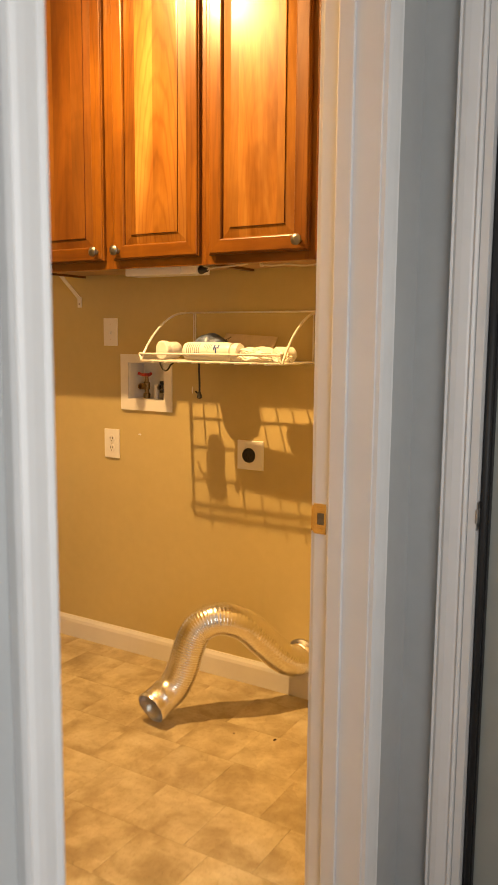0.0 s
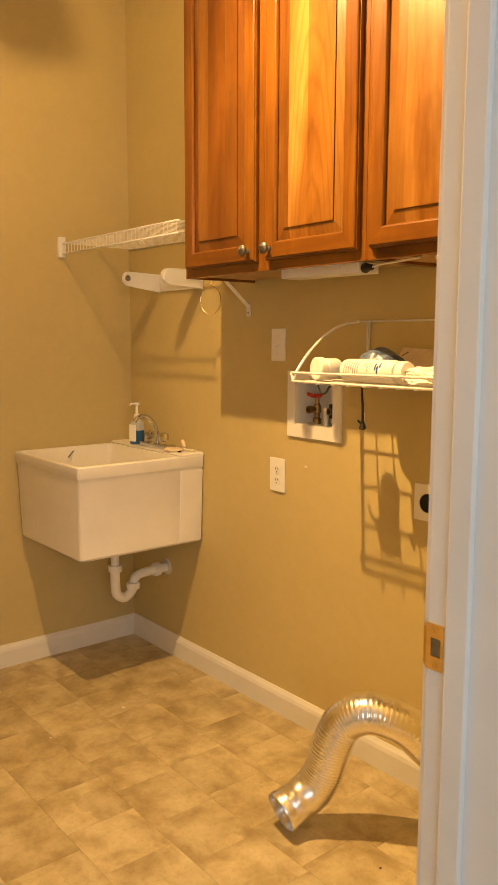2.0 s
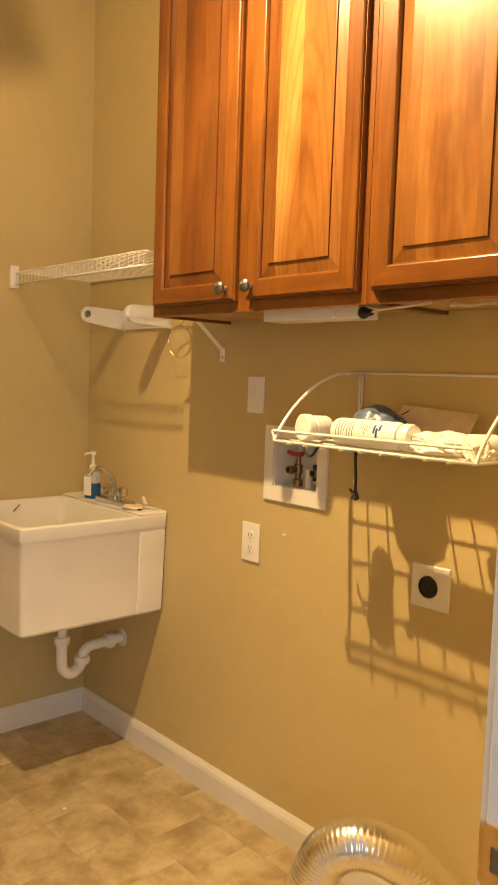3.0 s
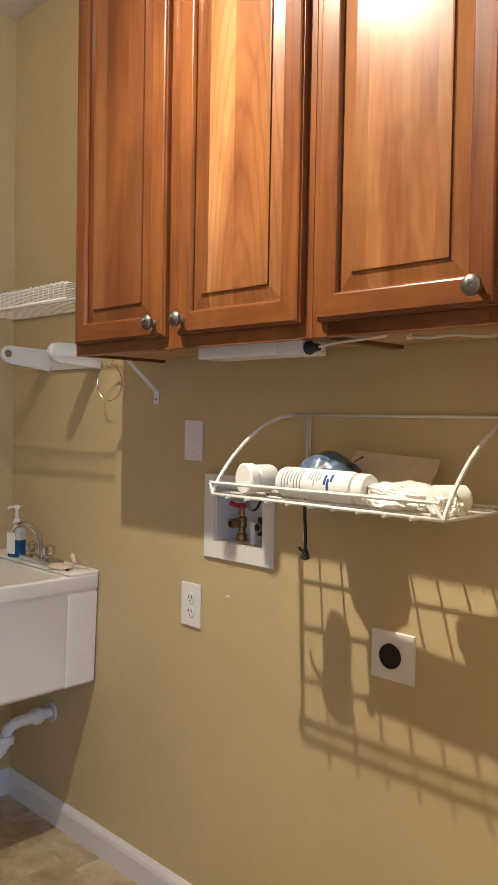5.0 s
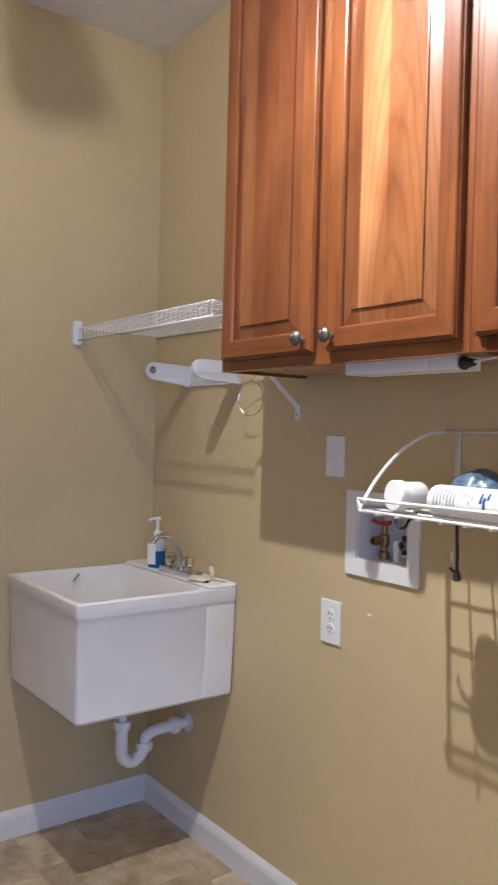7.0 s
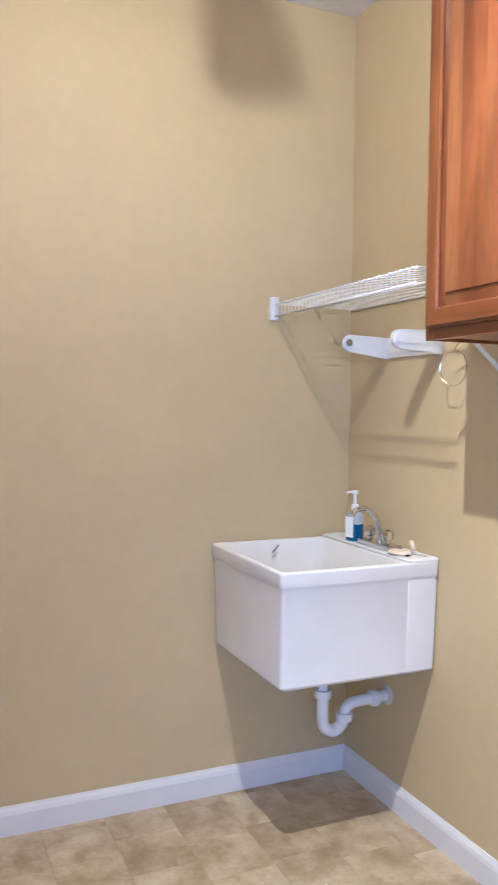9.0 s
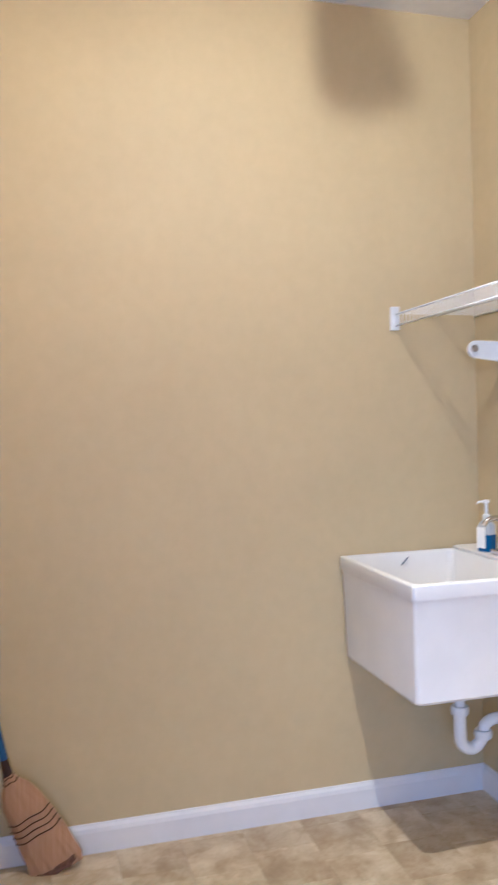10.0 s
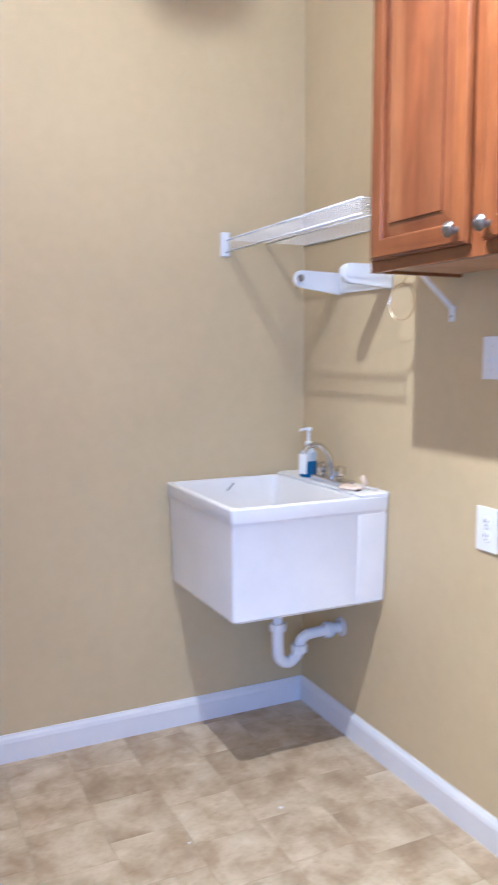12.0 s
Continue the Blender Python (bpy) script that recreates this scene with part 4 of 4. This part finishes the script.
def print_bar(parent, z0, z1, a0, a1, r=0.0324, mat="grey_print"):
    """A bar of print wrapped on the bottle from angle a0 to a1."""
    bm = bmesh.new()
    n = 5
    lo = [bm.verts.new((r * math.cos(radians(a0 + (a1 - a0) * k / n)), r * math.sin(radians(a0 + (a1 - a0) * k / n)), z0)) for k in range(n + 1)]
    hi = [bm.verts.new((v.co.x, v.co.y, z1)) for v in lo]
    for k in range(n):
        bm.faces.new((lo[k], lo[k + 1], hi[k + 1], hi[k]))
    part("print", bm, M[mat], parent)


rnd = random.Random(4)
for k in range(7):
    z = 0.024 + k * 0.0085
    print_bar(bottle, z, z + 0.0028, 212 + rnd.uniform(0, 10), 292 - rnd.uniform(0, 35))
for k in range(5):
    z = 0.098 + k * 0.007
    print_bar(bottle, z, z + 0.0022, 214 + rnd.uniform(0, 8), 275 - rnd.uniform(0, 30))
for z, a, b in ((0.138, 225, 262), (0.146, 240, 280), (0.154, 222, 250)):
    print_bar(bottle, z, z + 0.006, a, b, mat="blue_print")


def crumpled(name, label, at, sx, sy, sz, mat, seed, amount=0.35, category="plastic bag"):
    t = thing(name, label, category, at=at)
    bm = bmesh.new()
    bmesh.ops.create_icosphere(bm, subdivisions=5, radius=1)
    for v in bm.verts:
        p = v.co.copy()
        k = 1 + amount * noise.noise(p * 1.6 + Vector((seed, 0, 0))) + amount * 0.55 * abs(noise.noise(p * 4 + Vector((0, seed, 0)))) + amount * 0.22 * abs(noise.noise(p * 9 + Vector((0, 0, seed)))) - amount * 0.2
        v.co = Vector((p.x * sx * k, p.y * sy * k, max(p.z * sz * k, -sz * 0.62)))
    for f in bm.faces:
        f.smooth = True
    part("body", bm, mat, t)
    return t


crumpled("plastic_bag", "crumpled translucent white plastic bag lying in the wire basket", pose(1.768, -0.196, DECK + 0.019, 0, 0, 4), 0.084, 0.058, 0.028, M["film"], 3.0, 0.30)
crumpled("plastic_bag", "small crumpled white plastic bag at the end of the wire basket", pose(1.880, -0.222, DECK + 0.014, 0, 0, 30), 0.026, 0.032, 0.024, M["film"], 7.0, 0.4)
crumpled("rag_ball", "dark blue speckled ball of cloth in the wire basket", pose(1.538, -0.122, DECK + 0.036, 0, 0, 0), 0.072, 0.060, 0.054, M["blue_bag"], 1.0, 0.12, "cloth")
spare = thing("plastic_bottle", "short white plastic bottle lying at the end of the wire basket", "bottle", at=pose(1.858, -0.236, DECK + 0.025, 0, 90, 60))
bm = bmesh.new()
turned(bm, [(0, 0), (0.022, 0), (0.025, 0.005), (0.025, 0.06), (0.018, 0.068), (0, 0.068)], seg=24)
part("body", bm, M["bottle"], spare)
card = thing("cardboard_packet", "flat tan cardboard packet leaning on the wall in the wire basket", "packet", at=pose(1.642, -0.056, DECK + 0.046, -36, 3, 0))
bm = bmesh.new()
box(bm, -0.105, -0.003, -0.046, 0.105, 0.003, 0.050, 0.0015)
part("sleeve", bm, M["card"], card)
bm = bmesh.new()
for k in range(4):
    box(bm, -0.094 + k * 0.004, -0.0036, 0.020 + k * 0.004, -0.088 + k * 0.004, -0.0032, 0.0232 + k * 0.004)
part("print", bm, M["thread"], card)

cord = thing("black_cord", "black cord hanging from the wire basket with a loose knotted end", "cord")
bm = bmesh.new()
tube(bm, curve_points([(1.527, -0.180, DECK + 0.002), (1.525, -0.178, 1.172), (1.522, -0.171, 1.132), (1.520, -0.168, 1.092)], 5), 0.0035, 7)
turned(bm, [(0, -0.004), (0.004, -0.004), (0.0085, 0.010), (0.010, 0.017), (0.005, 0.02), (0, 0.021)], pose(1.520, -0.168, 1.093, 180), 8)
tube(bm, curve_points([(1.518, -0.168, 1.090), (1.510, -0.170, 1.093), (1.506, -0.172, 1.099)], 3), 0.003, 6)
part("strand", bm, M["black"], cord)
bm = bmesh.new()
tube(bm, curve_points([(1.372, -0.20, DECK - 0.003), (1.378, -0.20, 1.184), (1.392, -0.20, 1.168), (1.408, -0.20, 1.171), (1.418, -0.20, 1.185), (1.430, -0.20, 1.194), (1.440, -0.20, DECK - 0.002)], 5), 0.003, 7)
part("loop", bm, M["black"], cord)

# ---- flexible dryer duct ----
duct = thing("dryer_duct", "shiny corrugated aluminium dryer duct arching from the wall to the floor", "duct")
path = curve_points([(1.852, -0.004, 0.150), (1.850, -0.040, 0.150), (1.826, -0.092, 0.172), (1.780, -0.158, 0.246), (1.737, -0.223, 0.319), (1.676, -0.286, 0.345), (1.624, -0.324, 0.315), (1.600, -0.343, 0.252), (1.584, -0.356, 0.180), (1.562, -0.376, 0.118), (1.538, -0.410, 0.082), (1.530, -0.455, 0.064)], 34)
rs = [0.0548 + 0.0005 * math.cos(math.pi * i / 2) for i in range(len(path))]
bm = bmesh.new()
rings = tube(bm, path, rs, 30, caps=False)
part("hose", bm, M["foil"], duct)
bm = bmesh.new()
inner_path = path[-60:]
tube(bm, inner_path, [0.0535 - (0.0008 if i % 3 == 0 else 0.0) for i in range(60)], 30, caps=False)
part("liner", bm, M["foil"], duct)
end = path[-1]
dr = (path[-1] - path[-4]).normalized()
q = dr.to_track_quat("Z", "Y").to_matrix().to_4x4()
bm = bmesh.new()
turned(bm, [(0.0525, -0.002), (0.0570, -0.006), (0.0580, 0.004), (0.0565, 0.010), (0.0535, 0.010), (0.0525, -0.002)], Matrix.Translation(end) @ q, 30)
part("rim", bm, M["foil"], duct, "torn foil rim")
bm = bmesh.new()
turned(bm, [(0.046, 0.0), (0.064, 0.0), (0.063, 0.006), (0.058, 0.010), (0.046, 0.010)], pose(1.852, -0.001, 0.152, 90), 30)
part("collar", bm, M["steel"], duct)

# ---- utility sink ----
sink = thing("utility_sink", "cream-white plastic wall-hung utility sink in the corner", "sink")
SX, SY, SZ, SB = 0.545, -0.540, 0.878, 0.532


def loft(bm, rings, close_last=True, slot=0):
    vs = [[bm.verts.new(p) for p in r] for r in rings]
    n = len(vs[0])
    for a, b in zip(vs, vs[1:]):
        for k in range(n):
            f = bm.faces.new((a[k], a[(k + 1) % n], b[(k + 1) % n], b[k]))
            f.smooth, f.material_index = True, slot
    if close_last:
        bm.faces.new(vs[-1])
    return vs


def rounded(x0, y0, x1, y1, z, r, n=5):
    out = []
    for cx_, cy_, a0 in ((x1 - r, y1 - r, 0), (x0 + r, y1 - r, 90), (x0 + r, y0 + r, 180), (x1 - r, y0 + r, 270)):
        for k in range(n + 1):
            a = radians(a0 + 90 * k / n)
            out.append(Vector((cx_ + r * math.cos(a), cy_ + r * math.sin(a), z)))
    return out


bm = bmesh.new()
X_, Y_, BACK = 0.003, -0.002, -0.118
ring_list = [
    rounded(X_ + 0.012, SY + 0.022, SX - 0.028, Y_ - 0.006, SB, 0.018),
    rounded(X_ + 0.008, SY + 0.014, SX - 0.018, Y_ - 0.003, SB + 0.010, 0.016),
    rounded(X_ + 0.004, SY + 0.006, SX - 0.007, Y_ - 0.001, SZ - 0.056, 0.012),
    rounded(X_, SY + 0.004, SX - 0.002, Y_, SZ - 0.046, 0.010),
    rounded(X_, SY, SX, Y_, SZ - 0.040, 0.010),
    rounded(X_, SY, SX + 0.002, Y_, SZ - 0.004, 0.010),
    rounded(X_ + 0.003, SY + 0.003, SX - 0.001, Y_ - 0.001, SZ, 0.009),
    rounded(X_ + 0.016, SY + 0.014, SX - 0.016, BACK, SZ, 0.022),
    rounded(X_ + 0.020, SY + 0.018, SX - 0.020, BACK - 0.003, SZ - 0.006, 0.026),
    rounded(X_ + 0.036, SY + 0.034, SX - 0.040, BACK - 0.016, SB + 0.045, 0.045),
    rounded(X_ + 0.060, SY + 0.058, SX - 0.064, BACK - 0.040, SB + 0.020, 0.045),
    rounded(0.235, -0.285, 0.305, -0.215, SB + 0.014, 0.034),
]
vs = loft(bm, ring_list)
bm.faces.new(vs[0][::-1])
part("tub", bm, M["basin"], sink)
bm = bmesh.new()
loft(bm, [rounded(X_, BACK + 0.012, SX + 0.001, Y_ + 0.0005, SZ - 0.001, 0.006), rounded(X_, BACK + 0.006, SX + 0.001, Y_ + 0.0005, SZ + 0.006, 0.006), rounded(X_ + 0.004, BACK + 0.018, SX - 0.006, Y_ - 0.001, SZ + 0.010, 0.006)])
part("faucet_deck", bm, M["basin"], sink)
bm = bmesh.new()
loft(bm, [rounded(SX - 0.06, BACK + 0.010, SX - 0.0245, Y_ - 0.007, SB + 0.001, 0.004), rounded(SX - 0.06, BACK + 0.010, SX - 0.0145, Y_ - 0.004, SB + 0.010, 0.004), rounded(SX - 0.05, BACK + 0.010, SX - 0.0040, Y_ - 0.002, SZ - 0.055, 0.004)])
part("side_rib", bm, M["basin"], sink)
bm = bmesh.new()
turned(bm, [(0, 0), (0.028, 0), (0.032, -0.002), (0.033, -0.006)], pose(0.27, -0.25, SB + 0.019), 24)
part("strainer", bm, M["steel"], sink)
bm = bmesh.new()
box(bm, 0.24, -0.10, SB - 0.022, 0.40, -0.004, SB - 0.001, 0.003)
part("wall_bracket", bm, M["steel"], sink, "grey steel wall bracket")
bm = bmesh.new()
tube(bm, curve_points([(0.036, -0.30, 0.862), (0.040, -0.325, 0.838), (0.044, -0.318, 0.850)], 4), 0.0026, 6)
part("scuff", bm, M["grey_print"], sink)

trap = thing("p_trap", "white plastic drain trap under the utility sink", "pipe", at=pose(0.006, 0, -0.012))
bm = bmesh.new()
tube(bm, [(0.27, -0.25, SB + 0.011), (0.27, -0.25, 0.428)], 0.0165, 18)
part("tailpiece", bm, M["white"], trap)
bm = bmesh.new()
tube(bm, curve_points([(0.27, -0.25, 0.430), (0.27, -0.25, 0.345), (0.27, -0.243, 0.310), (0.27, -0.210, 0.291), (0.27, -0.178, 0.310), (0.27, -0.168, 0.338)], 7), 0.0195, 18)
part("bend", bm, M["white"], trap)
bm = bmesh.new()
tube(bm, curve_points([(0.27, -0.168, 0.338), (0.27, -0.160, 0.362), (0.27, -0.135, 0.376), (0.27, -0.09, 0.379), (0.27, -0.001, 0.382)], 7), 0.0185, 18)
part("outlet_arm", bm, M["white"], trap)
for c, rx in (((0.27, -0.25, 0.420), 0), ((0.27, -0.168, 0.334), 0), ((0.27, -0.055, 0.380), 90)):
    bm = bmesh.new()
    turned(bm, [(0.019, -0.014), (0.027, -0.013), (0.029, 0), (0.027, 0.013), (0.019, 0.014)], Matrix.Translation(c) @ pose(0, 0, 0, rx), 12)
    part("slip_nut", bm, M["white"], trap)
bm = bmesh.new()
turned(bm, [(0.018, 0), (0.034, 0), (0.032, 0.005), (0.020, 0.008)], pose(0.27, -0.001, 0.382, 90), 20)
part("wall_flange", bm, M["cable"], trap)

faucet = thing("faucet", "chrome two-handle faucet with faceted knobs on the utility sink", "faucet", at=pose(0.028, -0.018, 0))
FZ = SZ + 0.0105
bm = bmesh.new()
box(bm, 0.205, -0.085, FZ, 0.395, -0.032, FZ + 0.020, 0.006)
part("base_plate", bm, M["chrome"], faucet)
bm = bmesh.new()
tube(bm, curve_points([(0.300, -0.058, FZ + 0.018), (0.300, -0.060, FZ + 0.060), (0.298, -0.075, FZ + 0.100), (0.294, -0.105, FZ + 0.128), (0.290, -0.140, FZ + 0.126), (0.288, -0.158, FZ + 0.108)], 7), [0.0085] * 36, 14)
part("spout", bm, M["chrome"], faucet)
for x in (0.245, 0.350):
    bm = bmesh.new()
    turned(bm, [(0.010, 0), (0.010, 0.012), (0.019, 0.016), (0.021, 0.030), (0.019, 0.042), (0.008, 0.046), (0, 0.046)], pose(x, -0.060, FZ + 0.018), 10)
    part("knob", bm, M["chrome"], faucet, "faceted chrome knob")
    bm = bmesh.new()
    turned(bm, [(0, 0), (0.006, 0), (0.006, 0.002), (0, 0.002)], pose(x, -0.060, FZ + 0.0645), 10)
    part("knob_cap", bm, M["chrome"], faucet)

soap = thing("soap_dispenser", "clear pump bottle of blue soap on the sink's back ledge", "soap dispenser", at=pose(0.178, -0.080, FZ, 0, 0, 20))
bm = bmesh.new()
loft(bm, [rounded(-0.026, -0.019, 0.026, 0.019, 0.001, 0.010), rounded(-0.028, -0.020, 0.028, 0.020, 0.008, 0.011), rounded(-0.028, -0.020, 0.028, 0.020, 0.058, 0.011)])
part("liquid", bm, M["blue_soap"], soap, "blue liquid soap")
bm = bmesh.new()
loft(bm, [rounded(-0.0275, -0.0195, 0.0275, 0.0195, 0.0585, 0.011), rounded(-0.027, -0.019, 0.027, 0.019, 0.088, 0.011), rounded(-0.014, -0.012, 0.014, 0.012, 0.104, 0.010)])
part("bottle", bm, M["acrylic"], soap, "clear upper bottle")
bm = bmesh.new()
box(bm, -0.024, -0.0214, 0.012, 0.010, -0.0204, 0.082)
part("label", bm, M["film"], soap, "pale paper label")
bm = bmesh.new()
turned(bm, [(0, 0.104), (0.013, 0.104), (0.013, 0.122), (0.006, 0.126), (0.005, 0.160), (0.011, 0.162), (0.011, 0.172), (0, 0.174)], seg=16)
tube(bm, [(0, 0, 0.167), (-0.012, -0.022, 0.167), (-0.014, -0.028, 0.161)], 0.004, 8)
part("pump", bm, M["white"], soap, "white pump head")

bar_soap = thing("soap_bar", "worn cream bar of soap on the sink's back ledge", "soap", at=pose(0.455, -0.085, FZ, 0, 0, 15))
bm = bmesh.new()
loft(bm, [rounded(-0.034, -0.022, 0.034, 0.022, 0, 0.018), rounded(-0.040, -0.027, 0.040, 0.027, 0.006, 0.022), rounded(-0.034, -0.022, 0.034, 0.022, 0.012, 0.018), rounded(-0.018, -0.010, 0.018, 0.010, 0.014, 0.009)])
part("bar", bm, M["soap"], bar_soap)
plug = thing("sink_stopper", "pale rubber sink stopper lying by the soap", "stopper", at=pose(0.450, -0.040, FZ + 0.020, 0, 70, 60))
bm = bmesh.new()
turned(bm, [(0, 0), (0.017, 0), (0.020, 0.006), (0.019, 0.012), (0.006, 0.014), (0, 0.014)], seg=18)
part("disc", bm, M["soap"], plug)
stick = thing("scrub_brush", "thin pale brush lying along the sink's back ledge", "brush")
bm = bmesh.new()
tube(bm, curve_points([(0.448, -0.038, FZ + 0.006), (0.480, -0.045, FZ + 0.006), (0.520, -0.030, FZ + 0.005)], 4), 0.004, 8)
part("brush_handle", bm, M["cable"], stick)
bm = bmesh.new()
box(bm, 0.470, -0.090, FZ, 0.500, -0.078, FZ + 0.006, 0.002)
part("brush_tip", bm, M["thread"], stick)

# ---- broom ----
broom = thing("broom", "corn broom with a chipped blue wooden handle leaning in the corner", "broom", at=pose(0.070, -1.497, 0.004))
neck = Vector((0.0, -0.135, 0.292))
up = neck.normalized()
side = Vector((0, up.z, -up.y))
off = Vector((1, 0, 0))
bm = bmesh.new()
sec = [(0.000, 0.078, 0.022), (0.03, 0.080, 0.026), (0.10, 0.074, 0.028), (0.18, 0.066, 0.027), (0.245, 0.057, 0.025), (0.285, 0.043, 0.022), (0.312, 0.024, 0.018), (0.335, 0.016, 0.016)]
vs = []
N = 40
rb = random.Random(2)
jag = [rb.uniform(-0.012, 0.010) for _ in range(N)]
for j, (h, w, d) in enumerate(sec):
    ring = []
    for k in range(N):
        a = 2 * math.pi * k / N
        rr = 1 + 0.05 * rb.uniform(-1, 1)
        ring.append(bm.verts.new(up * (h + (jag[k] if j == 0 else 0)) + side * (w * math.cos(a) * rr) + off * (d * math.sin(a) * rr)))
    vs.append(ring)
for a, b in zip(vs, vs[1:]):
    for k in range(N):
        bm.faces.new((a[k], a[(k + 1) % N], b[(k + 1) % N], b[k]))
bm.faces.new(vs[0][::-1])
bm.faces.new(vs[-1])
part("bristles", bm, M["straw"], broom, "brown corn bristles, worn at the tip")
bm = bmesh.new()
rings = []
for h, f in ((-0.001, 0.98), (0.004, 1.07), (0.014, 1.08), (0.022, 1.05)):
    rings.append([bm.verts.new(up * (h + jag[k] * (1.0 if h < 0.01 else 0.4)) + side * (0.079 * f * math.cos(2 * math.pi * k / N)) + off * (0.024 * f * math.sin(2 * math.pi * k / N))) for k in range(N)])
for a, b in zip(rings, rings[1:]):
    for k in range(N):
        if math.cos(2 * math.pi * k / N) < 0.75:
            bm.faces.new((a[k], a[(k + 1) % N], b[(k + 1) % N], b[k]))
part("worn_tips", bm, M["dirty_straw"], broom, "dark dirty bristle tips")
for h, w, d in ((0.135, 0.0725, 0.0295), (0.155, 0.0705, 0.0290), (0.175, 0.0685, 0.0285), (0.195, 0.066, 0.028), (0.315, 0.0235, 0.0195), (0.330, 0.0180, 0.0175)):
    bm = bmesh.new()
    tube(bm, [up * (h + 0.0025 * math.sin(5 * a)) + side * (w * math.cos(a)) + off * (d * math.sin(a)) for a in [2 * math.pi * k / 48 for k in range(48)]], 0.0018, 5, closed=True)
    part("stitching", bm, M["thread"], broom, "dark stitching")
top = Vector((-0.050, -0.335, 1.240))
base = up * 0.328
hd = (top - base).normalized()
bm = bmesh.new()
tube(bm, [base, base + hd * 0.02, base + hd * 0.055], [0.0155, 0.0145, 0.0125], 16)
part("binding", bm, M["thread"], broom, "dark wire binding")
bm = bmesh.new()
L_ = (top - base).length
tube(bm, [base + hd * f for f in (0.055, 0.3, 0.6, L_ - 0.03)], [0.0118, 0.0125, 0.0122, 0.0115], 18)
part("handle", bm, M["blue_handle"], broom, "blue painted wooden handle, chipped")
bm = bmesh.new()
tube(bm, [base + hd * f for f in (L_ - 0.0295, L_ - 0.008, L_)], [0.0118, 0.0118, 0.008], 18)
part("handle_tip", bm, M["thread"], broom, "dark worn tip")
for f, ang in ((0.50, 0.3), (0.54, 0.8), (0.57, 0.4), (0.63, 0.6), (0.35, 0.5)):
    bm = bmesh.new()
    sd = (hd.orthogonal()).normalized()
    toward = Vector((1, 0.2, 0)).normalized()
    c = base + hd * (f * L_ + 0.1)
    turned(bm, [(0, 0.0004), (0.004, 0.0002), (0.0055, -0.0010)], Matrix.Translation(c + toward * 0.0122) @ toward.to_track_quat("Z", "Y").to_matrix().to_4x4() @ Matrix.Diagonal((0.6, 1.6, 1, 1)), 8)
    part("chip", bm, M["thread"], broom)

# ---- small things on the floor ----
for x, y, s, mat in ((1.924, -0.326, 0.006, "thread"), (1.79, -0.36, 0.004, "thread"), (0.62, -0.42, 0.007, "white"), (0.66, -0.72, 0.004, "white"), (0.33, -1.45, 0.004, "thread"), (0.30, -1.36, 0.004, "thread")):
    t = thing("crumb", "small crumb of debris on the vinyl floor", "debris", at=pose(x, y, 0.0005, 0, 0, 40 * x))
    bm = bmesh.new()
    bmesh.ops.create_icosphere(bm, subdivisions=1, radius=s)
    for v in bm.verts:
        v.co = Vector((v.co.x * 1.3, v.co.y * 0.8, max(0, v.co.z * 0.5)))
    part("grain", bm, M[mat], t)

# ---- floor tiles ----
TILE, GAP = 0.2025, 0.0004
tiles = {}
row = 0
y = -0.711 - TILE * 6
while y < 0:
    ya, yb = max(y, Y0), min(y + TILE, 0.0)
    if yb - ya > 0.004:
        start = {4: 2.061, 5: 1.985, 6: 2.090}.get(row, 2.0 + 0.066 * (row % 3)) - TILE * 12
        x = start
        while x < X1:
            xa, xb = max(x, 0.0), min(x + TILE, X1)
            if xb - xa > 0.004:
                w, d = round(xb - xa - GAP, 4), round(yb - ya - GAP, 4)
                if (w, d) not in tiles:
                    bm = bmesh.new()
                    e = 0.0003
                    lo = [bm.verts.new((sx * w / 2, sy * d / 2, -0.003)) for sx, sy in ((-1, -1), (1, -1), (1, 1), (-1, 1))]
                    mi = [bm.verts.new((sx * w / 2, sy * d / 2, -0.0006)) for sx, sy in ((-1, -1), (1, -1), (1, 1), (-1, 1))]
                    hi = [bm.verts.new((sx * (w / 2 - e), sy * (d / 2 - e), 0)) for sx, sy in ((-1, -1), (1, -1), (1, 1), (-1, 1))]
                    for a, b in ((lo, mi), (mi, hi)):
                        for k in range(4):
                            bm.faces.new((a[k], a[(k + 1) % 4], b[(k + 1) % 4], b[k]))
                    bm.faces.new(hi)
                    tiles[(w, d)] = mesh_of(bm, "tile", M["vinyl"])
                o = new("tile", tiles[(w, d)])
                o.parent = floor
                o.location = ((xa + xb) / 2, (ya + yb) / 2, 0)
            x += TILE
    y += TILE
    row += 1
